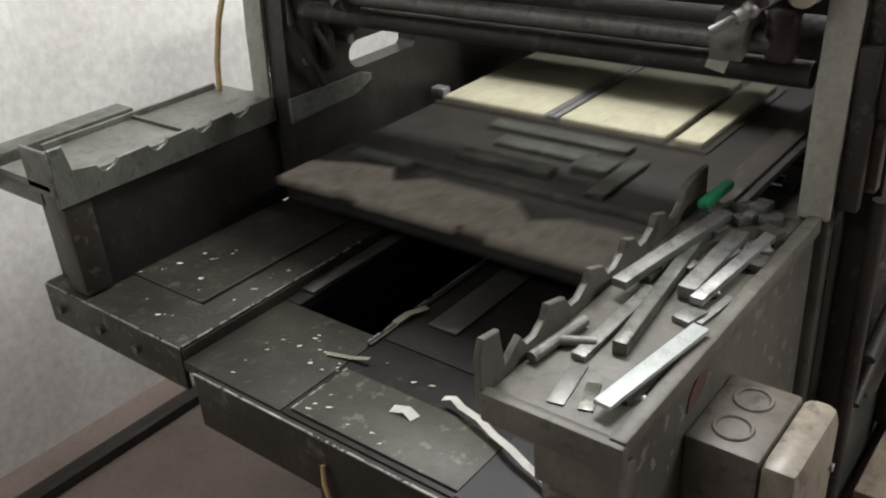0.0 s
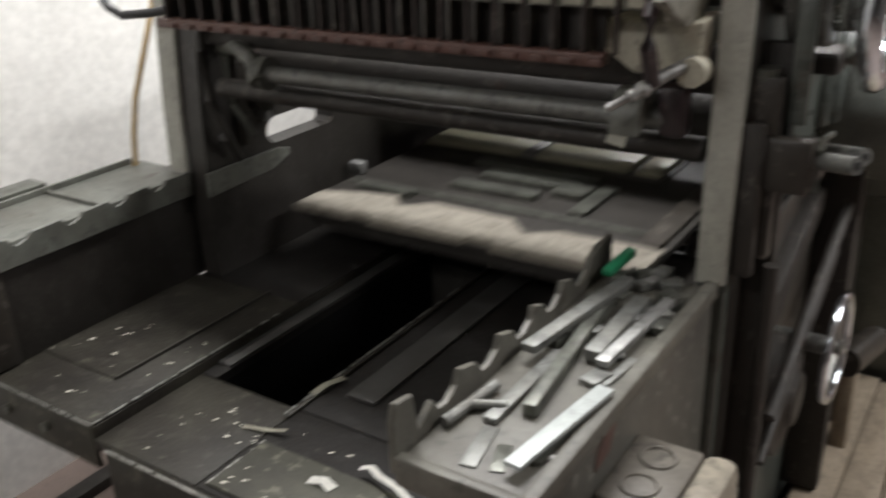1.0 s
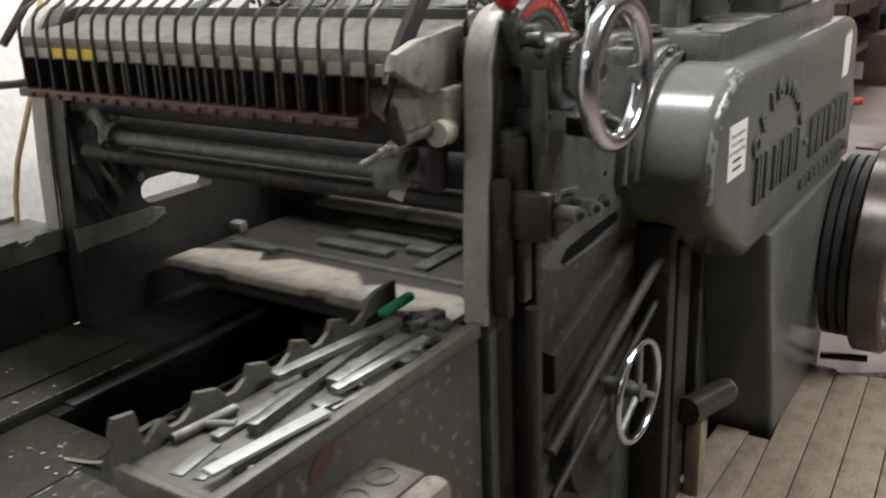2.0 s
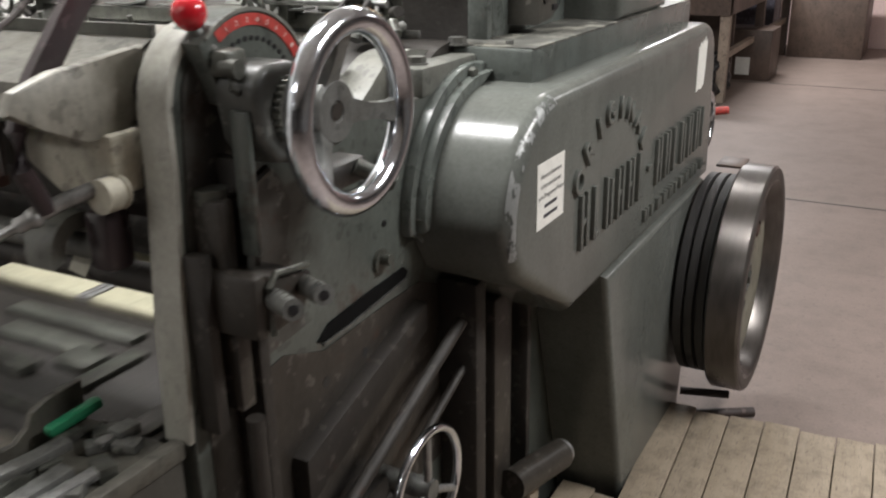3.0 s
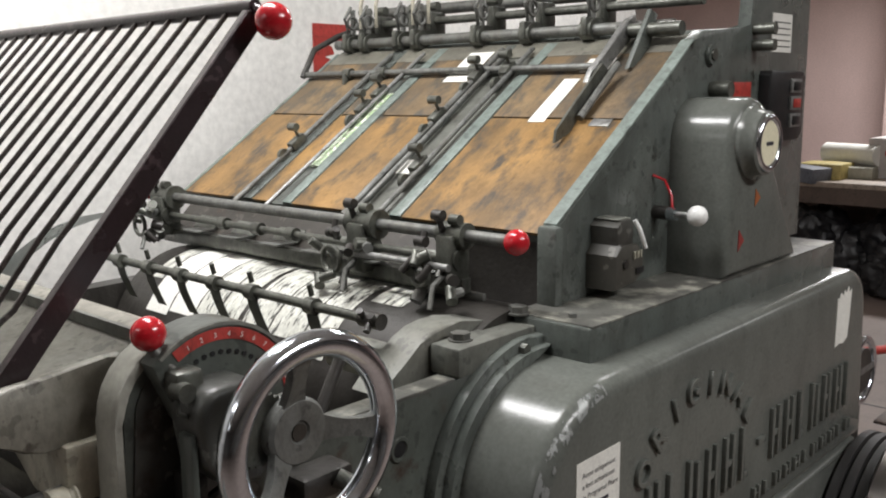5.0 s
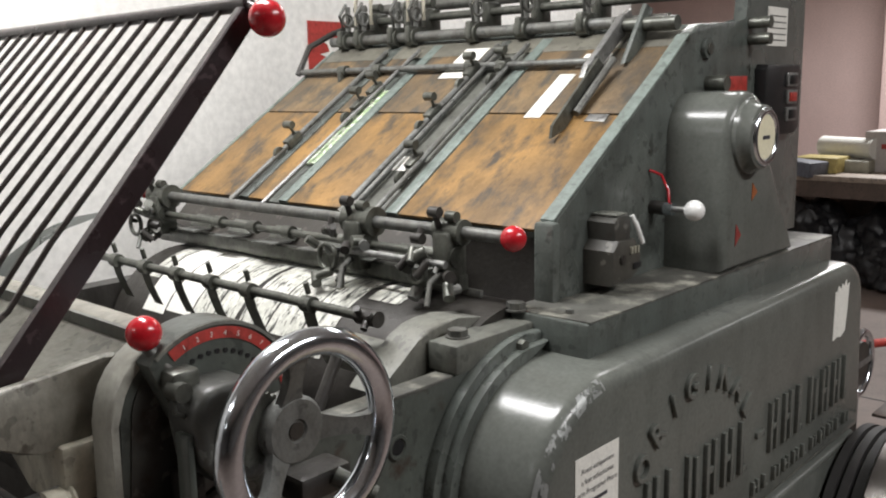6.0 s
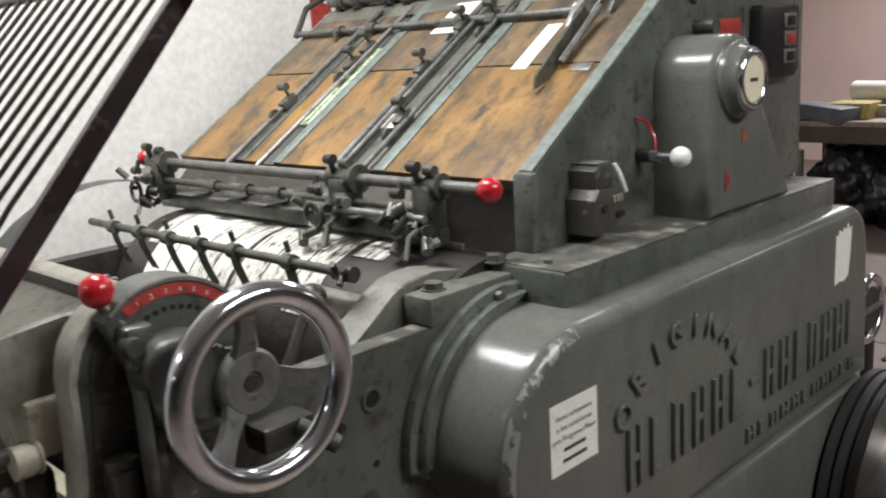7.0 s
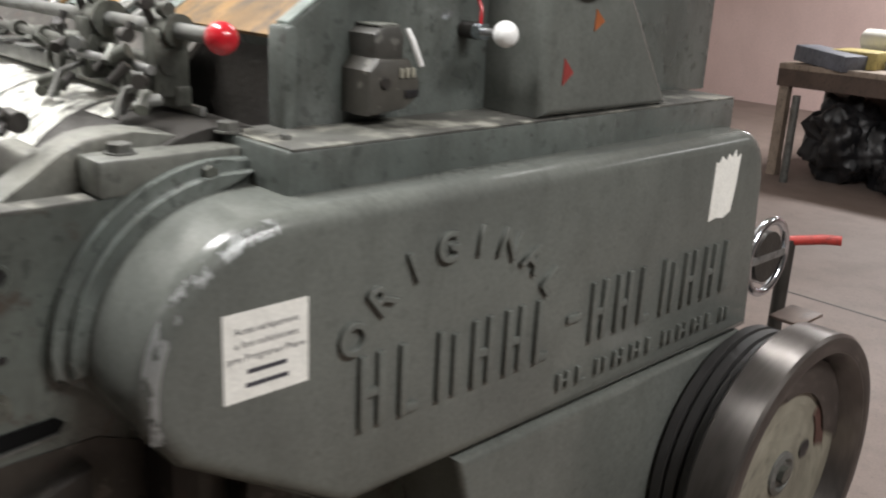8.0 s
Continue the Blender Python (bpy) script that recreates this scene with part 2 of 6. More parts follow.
RIM = material("brown_flywheel_steel", (0.15, 0.138, 0.128), 0.30, 0.75, (0.08, 0.07, 0.064), 0.8, 9, 160, 0.08)
EDGE = material("worn_bright_edge", (0.46, 0.46, 0.43), 0.35, 0.6, (0.10, 0.10, 0.09), 1.0, 14, 160, 0.05, holes=0.47)
# Darker copy of the cream; shade inside the wheel is in the colour.
WEB = material("shaded_cream_disc", (0.27, 0.255, 0.20), 0.5, 0.0, (0.14, 0.13, 0.10), 0.8, 8, 120, 0.08)
ROLL = material("beige_roll", (0.27, 0.255, 0.215), 0.55, 0.0, (0.19, 0.175, 0.145), 0.8, 8, 120, 0.08)
BOXGREY = material("grey_beige_box_plastic", (0.092, 0.082, 0.067), 0.5, 0.0, (0.12, 0.107, 0.088), 0.8, 9, 120, 0.1)
LIDBEIGE = material("beige_box_lid", (0.195, 0.172, 0.136), 0.45, 0.0, (0.23, 0.205, 0.16), 0.8, 9, 120, 0.1)
SCRAP = material("paper_scraps", (0.66, 0.64, 0.55), 0.7, 0.0, (0.45, 0.43, 0.36), 0.7, 60, 160, 0.05, grime=0.08, specks=0.05)
GLASSY = material("gauge_dial_face", (0.72, 0.68, 0.50), 0.35, 0.0, (0.62, 0.58, 0.42), 0.6, 20, 160, 0.02, grime=0.08, specks=0.05)
STRIP_GREEN = material("blotchy_green_strip", (0.46, 0.60, 0.36), 0.45, 0.0, (0.26, 0.38, 0.20), 0.9, 40, 160, 0.05,
                      wear=(0.74, 0.78, 0.68), wear_at=0.50, spread=0.05)
PINE = material("weathered_pine", (0.31, 0.255, 0.19), 0.7, 0.0, (0.26, 0.21, 0.15), 0.8, 5, 80, 0.25, stretch=(9, 0.8, 9),
                wear=(0.15, 0.10, 0.06), wear_at=0.72, spread=0.08)
WOOD = material("stained_orange_plywood", (0.345, 0.200, 0.074), 0.55, 0.0, (0.13, 0.086, 0.045), 1.0, 4.2, 140, 0.06, spec=0.25,
                stretch=(1.5, 0.7, 0.7), wear=(0.062, 0.054, 0.044), wear_at=0.485, spread=0.16, grime=0.45, specks=0.25)
WOOD_GREY = material("grey_stained_plywood", (0.235, 0.160, 0.085), 0.55, 0.0, (0.105, 0.080, 0.055), 1.0, 4.8, 140, 0.06, spec=0.25,
                     stretch=(1.5, 0.7, 0.7), wear=(0.070, 0.064, 0.054), wear_at=0.46, spread=0.16, grime=0.5, specks=0.25)
WALL = material("white_rough_plaster", (0.80, 0.79, 0.755), 0.85, 0.0, (0.74, 0.73, 0.695), 0.5, 1.3, 45, 0.35, grime=0.03, specks=0.02)
FLOOR = material("brownish_concrete", (0.220, 0.170, 0.147), 0.60, 0.0, (0.190, 0.148, 0.128), 0.8, 1.6, 120, 0.15,
                 wear=(0.20, 0.155, 0.135), wear_at=0.62, spread=0.18, grime=0.3, specks=0.2)
# Dark colour lowers the light that the unseen walls bounce back.
DIMWALL = material("dark_unseen_wall", (0.22, 0.21, 0.20), 0.85, 0.0, (0.17, 0.16, 0.15), 0.7, 1.3, 40, 0.4)
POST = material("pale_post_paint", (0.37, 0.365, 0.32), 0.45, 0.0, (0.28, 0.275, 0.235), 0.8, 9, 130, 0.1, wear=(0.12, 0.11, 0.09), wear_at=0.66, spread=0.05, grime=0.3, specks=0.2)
TUBE = material("pale_air_tube", (0.50, 0.47, 0.38), 0.4, 0.0, (0.40, 0.37, 0.29), 0.7, 20, 120, 0.05, grime=0.2, specks=0.1)
CEIL = material("white_ceiling", (0.78, 0.77, 0.74), 0.9, 0.0, (0.72, 0.71, 0.68), 0.5, 1, 40, 0.1, grime=0.08, specks=0.05)


# ---- mesh helpers ----
def part(name, bm, mat, parent=None, label="", smooth=True):
    me = bpy.data.meshes.new(name)
    bmesh.ops.recalc_face_normals(bm, faces=bm.faces)
    bm.to_mesh(me)
    bm.free()
    for m in (mat if isinstance(mat, (list, tuple)) else [mat]):
        me.materials.append(m)
    if smooth:
        for p in me.polygons:
            p.use_smooth = True
        me.set_sharp_from_angle(angle=radians(38))
    ob = new(name, me)
    if parent is not None:
        ob.parent = parent
    if label:
        ob["label"] = label
    return ob


def thing(name, label, category, group="", kind=""):
    return tagged(new(name), label, category, group, kind)


def box(bm, x0, x1, y0, y1, z0, z1, bevel=0.0, m=None):
    vs = bmesh.ops.create_cube(bm, size=1.0)["verts"]
    for v in vs:
        v.co = Vector((x0 + (v.co.x + 0.5) * (x1 - x0), y0 + (v.co.y + 0.5) * (y1 - y0), z0 + (v.co.z + 0.5) * (z1 - z0)))
    if bevel:
        es = list({e for v in vs for e in v.link_edges})
        r = bmesh.ops.bevel(bm, geom=es, offset=bevel, segments=2, affect="EDGES", profile=0.5)
        vs = list({v for f in r["faces"] for v in f.verts} | {v for v in vs if v.is_valid})
        seen, todo = set(vs), list(vs)
        while todo:
            for e in todo.pop().link_edges:
                for v in e.verts:
                    if v not in seen:
                        seen.add(v), todo.append(v)
        vs = list(seen)
    if m is not None:
        bmesh.ops.transform(bm, matrix=m, verts=vs)
    return bm


def rod(bm, a, b, r, seg=14, r2=None):
    a, b = Vector(a), Vector(b)
    d = b - a
    m = Matrix.Translation((a + b) / 2) @ d.to_track_quat("Z", "Y").to_matrix().to_4x4()
    bmesh.ops.create_cone(bm, cap_ends=True, segments=seg, radius1=r, radius2=r if r2 is None else r2, depth=d.length, matrix=m)
    return bm


def ball(bm, c, r, seg=20):
    bmesh.ops.create_uvsphere(bm, u_segments=seg, v_segments=seg // 2 + 2, radius=r, matrix=Matrix.Translation(c))
    return bm


def lathe(bm, profile, c, axis="X", seg=48):
    """Turns (offset along the axis, radius) pairs round an axis through c."""
    rings = []
    for o, r in profile:
        ring = []
        for k in range(seg):
            a = 2 * math.pi * k / seg
            p = (o, r * math.cos(a), r * math.sin(a)) if axis == "X" else (r * math.cos(a), o, r * math.sin(a)) if axis == "Y" else (r * math.cos(a), r * math.sin(a), o)
            ring.append(bm.verts.new(Vector(c) + Vector(p)))
        rings.append(ring)
    for r0, r1 in zip(rings, rings[1:]):
        for k in range(seg):
            bm.faces.new((r0[k], r0[(k + 1) % seg], r1[(k + 1) % seg], r1[k]))
    return bm


def prism(bm, outline, x0, x1, bevel=0.0, seg=3, both=False):
    """A plate cut to an outline of (y, z), from x0 to x1; its edge on the x1 side is rounded."""
    a = [bm.verts.new((x0, y, z)) for y, z in outline]
    b = [bm.verts.new((x1, y, z)) for y, z in outline]
    n = len(a)
    fa, fb = bm.faces.new(a), bm.faces.new(b[::-1])
    for k in range(n):
        bm.faces.new((a[k], a[(k + 1) % n], b[(k + 1) % n], b[k]))
    if bevel:
        es = list(fb.edges) + (list(fa.edges) if both else [])
        bmesh.ops.bevel(bm, geom=es, offset=bevel, segments=seg, affect="EDGES", profile=0.5, clamp_overlap=True)
    return bm


def rounded_prism(bm, outline, x0, x1, r, seg=5):
    """A convex plate cut to an outline of (y, z), from x0 to x1, with a round edge of radius r on the x1 side."""
    n = len(outline)
    p = [Vector(q) for q in outline]
    area = sum(p[k].x * p[(k + 1) % n].y - p[(k + 1) % n].x * p[k].y for k in range(n))
    turn = 1 if area > 0 else -1
    rings = [[bm.verts.new((x0, q.x, q.y)) for q in p]]
    for j in range(seg + 1):
        th = math.pi / 2 * j / seg
        x, d = x1 - r + r * math.sin(th), r * (1 - math.cos(th))
        ring = []
        for k in range(n):
            e0, e1 = (p[k] - p[k - 1]).normalized(), (p[(k + 1) % n] - p[k]).normalized()
            n0, n1 = turn * Vector((-e0.y, e0.x)), turn * Vector((-e1.y, e1.x))
            m = (n0 + n1).normalized()
            q = p[k] + m * (d / max(0.5, m.dot(n0)))
            ring.append(bm.verts.new((x, q.x, q.y)))
        rings.append(ring)
    for r0, r1 in zip(rings, rings[1:]):
        for k in range(n):
            bm.faces.new((r0[k], r0[(k + 1) % n], r1[(k + 1) % n], r1[k]))
    bm.faces.new(rings[0]), bm.faces.new(rings[-1])
    return bm


def sweep(bm, pts, r, seg=8, close=False):
    """A round tube along points."""
    pts = [Vector(p) for p in pts]
    rings = []
    for k, p in enumerate(pts):
        d = (pts[(k + 1) % len(pts)] if close or k + 1 < len(pts) else p) - (pts[k - 1] if close or k else p)
        q = d.to_track_quat("Z", "Y")
        rings.append([bm.verts.new(p + q @ Vector((r * math.cos(2 * math.pi * j / seg), r * math.sin(2 * math.pi * j / seg), 0))) for j in range(seg)])
    pairs = list(zip(rings, rings[1:])) + ([(rings[-1], rings[0])] if close else [])
    for r0, r1 in pairs:
        for j in range(seg):
            bm.faces.new((r0[j], r0[(j + 1) % seg], r1[(j + 1) % seg], r1[j]))
    if not close:
        bm.faces.new(rings[0][::-1]), bm.faces.new(rings[-1])
    return bm


def torus(bm, c, big, small, axis="X", seg=56, ring=14):
    prof = [(small * math.sin(2 * math.pi * k / ring), big + small * math.cos(2 * math.pi * k / ring)) for k in range(ring + 1)]
    lathe(bm, prof, c, axis, seg)
    bmesh.ops.remove_doubles(bm, verts=bm.verts, dist=1e-5)
    return bm


def arc(cy, cz, r, a0, a1, n):
    return [(cy + r * math.cos(radians(a0 + (a1 - a0) * k / n)), cz + r * math.sin(radians(a0 + (a1 - a0) * k / n))) for k in range(n + 1)]


def new_bm():
    return bmesh.new()


def lettering(name, body, size, m, mat, parent, depth=0.0, label=""):
    cu = bpy.data.curves.new(name, "FONT")
    cu.body, cu.size, cu.extrude, cu.align_x = body, size, depth, "CENTER"
    if depth > 0.003:
        cu.bevel_depth, cu.bevel_resolution = 0.0012, 1
    ob = new(name, cu)
    dg = bpy.context.evaluated_depsgraph_get()
    me = bpy.data.meshes.new_from_object(ob.evaluated_get(dg))
    bpy.data.objects.remove(ob)
    me.materials.clear()
    me.materials.append(mat)
    o = new(name, me)
    o.parent = parent
    o.matrix_basis = m
    if label:
        o["label"] = label
    return o


# text that stands on a face looking towards +x: letters run along +y
FACE_X = Matrix(((0, 0, 1, 0), (1, 0, 0, 0), (0, 1, 0, 0), (0, 0, 0, 1)))


def at_face(x, y, z, turn=0.0):
    return Matrix.Translation((x, y, z)) @ FACE_X @ pose(0, 0, 0, 0, 0, turn)


# ---- the room ----
def wall(name, label, x0, x1, y0, y1, z0, z1, mat):
    bm = box(new_bm(), x0, x1, y0, y1, z0, z1)
    return tagged(part(name, bm, mat, smooth=False), label, "wall", kind="structure")


tagged(part("floor", box(new_bm(), -6, 6.2, -7.2, 16.2, -0.2, 0.0), FLOOR, smooth=False), "worn brownish concrete workshop floor", "floor", kind="structure")
tagged(part("ceiling", box(new_bm(), -6, 6.2, -7.2, 16.2, 3.1, 3.3), CEIL, smooth=False), "plain white workshop ceiling", "ceiling", kind="structure")
wall("wall_west", "rough white plastered wall beside the press", -2.05, -1.83, -7, 5.2, 0, 3.1, WALL)
wall("wall_west_far", "white wall of the far part of the workshop", -6, -5.8, 5.2, 16, 0, 3.1, WALL)
wall("wall_return", "white return wall behind the press", -6, -2.05, 5.0, 5.2, 0, 3.1, WALL)
# East and south walls are out of view, kept dark against bounce.
wall("wall_east", "unseen workshop wall, dark to cut bounced light", 6.0, 6.2, -7.2, 16, 0, 3.1, DIMWALL)
wall("wall_south", "unseen workshop wall, dark to cut bounced light", -2.05, 6.0, -7.2, -7.0, 0, 3.1, DIMWALL)
wall("wall_north", "pink painted far wall of the workshop", -6, 6, 12.2, 12.4, 0, 3.1, PINK)
for k, yj in enumerate((5.7, 9.4)):
    tagged(part("floor_joint", box(new_bm(), -1.8, 5.9, yj, yj + 0.012, 0.0, 0.002), RUBBER, smooth=False), "dark joint in the concrete floor", "joint", kind="structure")

# ---- the press ----
press = thing("printing_press", "old grey-green cylinder letterpress with worn oily metal parts", "printing press")

FR0, FR1 = -0.221, -0.180      # operator-side frame plate, inner and outer face
FL0, FL1 = -1.315, -1.262      # wall-side frame plate


def frame_outline():
    return ([(1.372, 0.0), (1.376, 0.86), (1.384, 1.0), (1.400, 1.18), (1.403, 1.265)] + arc(1.481, 1.265, 0.08, 180, 75, 8)[1:]
            + [(1.545, 1.31), (1.572, 1.20), (1.60, 1.176), (1.86, 1.180), (2.12, 1.184), (2.14, 1.235), (3.22, 1.235), (3.22, 0.0)])


side = part("side_frame", prism(new_bm(), frame_outline(), FR0, FR1, 0.008, 2, True), FRAME, press, "greasy cast-iron side frame")


def plate_with_slot(x0, x1):
    bm = new_bm()
    outer = frame_outline()
    slot = arc(1.59, 0.905, 0.03, 90, 270, 6) + [(1.775, 0.875), (1.785, 0.885), (1.785, 0.925), (1.775, 0.935)]
    edges = []
    for loop in (outer, slot):
        vs = [bm.verts.new((x0, y, z)) for y, z in loop]
        edges += [bm.edges.new((vs[k], vs[(k + 1) % len(vs)])) for k in range(len(vs))]
    bmesh.ops.triangle_fill(bm, edges=edges, use_beauty=True)
    r = bmesh.ops.extrude_face_region(bm, geom=list(bm.faces))
    bmesh.ops.translate(bm, vec=(x1 - x0, 0, 0), verts=[g for g in r["geom"] if isinstance(g, bmesh.types.BMVert)])
    return bm


left_side = part("side_frame", plate_with_slot(FL0, FL1), OILY, press, "oily black side frame with a long slot", smooth=False)

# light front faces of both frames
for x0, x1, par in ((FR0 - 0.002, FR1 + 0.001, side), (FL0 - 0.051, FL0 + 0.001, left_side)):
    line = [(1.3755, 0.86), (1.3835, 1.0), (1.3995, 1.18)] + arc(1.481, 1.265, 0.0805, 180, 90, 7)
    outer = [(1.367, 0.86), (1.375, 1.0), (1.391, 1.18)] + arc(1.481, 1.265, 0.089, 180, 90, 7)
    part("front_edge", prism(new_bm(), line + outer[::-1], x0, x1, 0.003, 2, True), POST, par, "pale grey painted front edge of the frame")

# dark base between the frames and the machine's rear
part("base", box(new_bm(), -1.25, -0.22, 1.78, 3.2, 0.0, 0.56, 0.01), OILY, press)
part("rear_closure", box(new_bm(), -1.25, -0.22, 2.9, 2.96, 0.80, 1.30), OILY, press)

# ---- logo cover on the operator's side ----
cover_line = ([(2.185, 0.745), (3.285, 0.745), (3.258, 1.10)] + arc(3.165, 1.10, 0.088, 5, 90, 10)
              + [(2.13, 1.185)] + arc(2.10, 0.985, 0.20, 92, 178, 20) + [(1.905, 0.955), (1.945, 0.895)])
cover = part("side_cover", rounded_prism(new_bm(), cover_line, FR1 + 0.002, 0.0, 0.030, 6), COVER, press, "rounded grey-green cover with raised lettering")
flange = [(1.90, 0.962), (2.2, 0.80), (2.24, 0.80), (2.24, 1.19), (2.14, 1.219)] + arc(2.10, 0.985, 0.236, 92, 180, 16) + [(1.868, 0.972)]
part("cover_flange", prism(new_bm(), flange, FR1 + 0.001, -0.160, 0.006, 2), PAINT, cover)
collar = [(2.14, 1.205)] + arc(2.10, 0.985, 0.219, 90, 182, 16) + arc(2.10, 0.985, 0.20, 182, 90, 16)
part("cover_collar", prism(new_bm(), collar, -0.162, -0.142, 0.006, 2), PAINT, cover)
for y, z in ((2.077, 1.207), (1.889, 0.995)):
    part("flange_bolt", rod(new_bm(), (-0.164, y, z), (-0.148, y, z), 0.0095, 6), DARK_STEEL, cover)
# scuffed bare rim of the cover's rounded end
CHIP = material("chipped_cover_rim", (0.33, 0.34, 0.33), 0.40, 0.3, (0.20, 0.21, 0.205), 0.8, 9, 200, 0.1, grime=0.2, holes=0.50)
bm = new_bm()
path = [(None, None, 96 + 98 * k / 22) for k in range(23)]
rows = []
for y, z, a in path:
    row = []
    for th in (72, 65, 58, 51, 44, 37, 30):
        x, r = -0.03 + 0.0312 * math.sin(radians(th)), 0.17 + 0.0312 * math.cos(radians(th))
        if y is None:
            row.append(bm.verts.new((x, 2.10 + r * math.cos(radians(a)), 0.985 + r * math.sin(radians(a)))))
        else:
            row.append(bm.verts.new((x, y, 0.985 + r)))
    rows.append(row)
for r0, r1 in zip(rows, rows[1:]):
    for q in range(6):
        bm.faces.new((r0[q], r0[q + 1], r1[q + 1], r1[q]))
part("worn_rim", bm, CHIP, cover, "paint chipped to bare metal along the rim")

part("lower_panel", rounded_prism(new_bm(), [(2.405, 0.738), (2.62, 0.0), (3.14, 0.0), (3.275, 0.738)], FR1 + 0.002, -0.004, 0.018, 4), COVER, press, "grey-green lower side panel with scuffed paint")
part("top_step", box(new_bm(), -0.24, -0.070, 2.137, 3.215, 1.15, 1.242, 0.006), PAINT, press, "worn ledge above the cover")
# Thin plates added to make the upward faces paler, with dusty worn blotches.
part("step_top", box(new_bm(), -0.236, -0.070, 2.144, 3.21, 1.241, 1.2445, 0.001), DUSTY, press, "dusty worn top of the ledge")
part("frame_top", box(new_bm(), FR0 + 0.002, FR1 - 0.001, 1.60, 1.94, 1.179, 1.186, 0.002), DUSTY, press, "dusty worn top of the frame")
mound = [(1.835, 1.17), (1.858, 1.186), (1.892, 1.208), (1.926, 1.232), (1.953, 1.246), (1.985, 1.251), (2.02, 1.250), (2.09, 1.238), (2.141, 1.232), (2.141, 1.17)]
cap = part("bearing_cap", prism(new_bm(), mound, -0.305, -0.241, 0.005, 2, True), PALE, press, "dusty curved bearing cap casting")
part("cap_block", box(new_bm(), -0.238, -0.177, 1.943, 2.139, 1.184, 1.231, 0.005), PALE_DIM, cap, "square dusty block bolted on the bearing cap")
for y, x, h, r in ((1.987, -0.213, 0.013, 0.0165), (2.141, -0.217, 0.014, 0.0165)):
    z = 1.2305 if y < 2.1 else 1.2435
    bm = rod(new_bm(), (x, y, z), (x, y, z + h), r, 6)
    rod(bm, (x, y, z), (x, y, z + 0.003), r * 1.2, 20)
    part("bolt_head", bm, DULL, cap)
part("bolt_head", rod(new_bm(), (-0.130, 2.175, 1.244), (-0.130, 2.175, 1.251), 0.007, 6), DULL, press)

# raised lettering: the plain word is lettered, the maker's name is plain raised strokes
for k, ch in enumerate("ORIGINAL"):
    a = radians(143 - 106 * k / 7)
    lettering("letter", ch, 0.062, at_face(0.002, 2.385 + 0.225 * math.cos(a), 0.855 + 0.225 * math.sin(a), math.degrees(a) - 90), COVER, cover, 0.005)


def raised_strokes(y0, y1, count, z0, high, gap_after=-1):
    step = (y1 - y0) / count
    for k in range(count):
        y, kind = y0 + step * k, (k * 5) % 4
        bm = new_bm()
        if k == gap_after:
            box(bm, -0.002, 0.007, y + 0.25 * step, y + 0.75 * step, z0 + 0.45 * high, z0 + 0.57 * high, 0.0015)
        else:
            box(bm, -0.002, 0.009, y + 0.12 * step, y + 0.29 * step, z0, z0 + high, 0.0015)
            if kind != 1:
                box(bm, -0.002, 0.008, y + 0.56 * step, y + 0.73 * step, z0, z0 + high * (1 if kind != 2 else 0.9), 0.0015)
            if kind in (0, 3):
                box(bm, -0.002, 0.0065, y + 0.29 * step, y + 0.58 * step, z0 + 0.42 * high, z0 + 0.54 * high, 0.0015)
            if kind == 1:
                box(bm, -0.002, 0.0065, y + 0.29 * step, y + 0.62 * step, z0, z0 + 0.12 * high, 0.0015)
        part("raised_stroke", bm, COVER, cover)


raised_strokes(2.19, 3.185, 14, 0.866, 0.108, 6)
raised_strokes(2.615, 3.185, 11, 0.797, 0.030)

note = part("paper_note", box(new_bm(), 0.0, 0.0012, 2.0, 2.119, 0.965, 1.078), PAPER, cover, "white printed paper note stuck to the cover")
INK = material("printing_ink", (0.04, 0.04, 0.05), 0.6, 0.0, (0.06, 0.06, 0.07), 0.3, 40, 200, 0.0)
for k, words in enumerate(("Acest echipament", "a fost achizitionat", "prin Programul Phare")):
    lettering("note_text", words, 0.0125, at_face(0.0017, 2.0595, 1.051 - 0.0175 * k), INK, note)
for k, w in enumerate((0.055, 0.06)):
    part("note_line", box(new_bm(), 0.0012, 0.0016, 2.0595 - w / 2, 2.0595 + w / 2, 0.998 - 0.0175 * k, 1.004 - 0.0175 * k), INK, note)
bm = new_bm()
torn = [(3.048, 1.024), (3.075, 1.028), (3.10, 1.024), (3.126, 1.034), (3.134, 1.08), (3.139, 1.148), (3.124, 1.141), (3.118, 1.158), (3.107, 1.144), (3.094, 1.152), (3.086, 1.140), (3.070, 1.150), (3.062, 1.138), (3.050, 1.140)]
prism(bm, torn, 0.0, 0.0012)
part("torn_label", bm, PAPER, cover, "torn remains of a white label")

# ---- control box with gauge ----
cheek_line = [(2.225, 1.238), (2.225, 1.384), (2.62, 1.652), (2.70, 1.712), (2.74, 1.737), (2.91, 1.748), (2.97, 1.752), (2.985, 1.98), (3.31, 1.98), (3.31, 1.238)]
cheek = part("feeder_cheek", prism(new_bm(), cheek_line, -0.230, -0.20, 0.006, 2, True), PAINT, press, "grey-green side cheek of the feed board")
part("cheek_edge", prism(new_bm(), [(2.227, 1.385), (2.62, 1.6525), (2.70, 1.7130), (2.70, 1.7165), (2.62, 1.6562), (2.227, 1.3885)], -0.229, -0.201), BLUE_GREEN, cheek, "worn pale upper edge of the cheek")
box_line = [(2.615, 1.2455), (2.968, 1.2455), (2.812, 1.470)] + arc(2.708, 1.507, 0.093, 0, 178, 16)
cbox = part("control_box", rounded_prism(new_bm(), box_line, -0.202, -0.066, 0.020, 5), COVER, press, "smooth grey-green control housing")
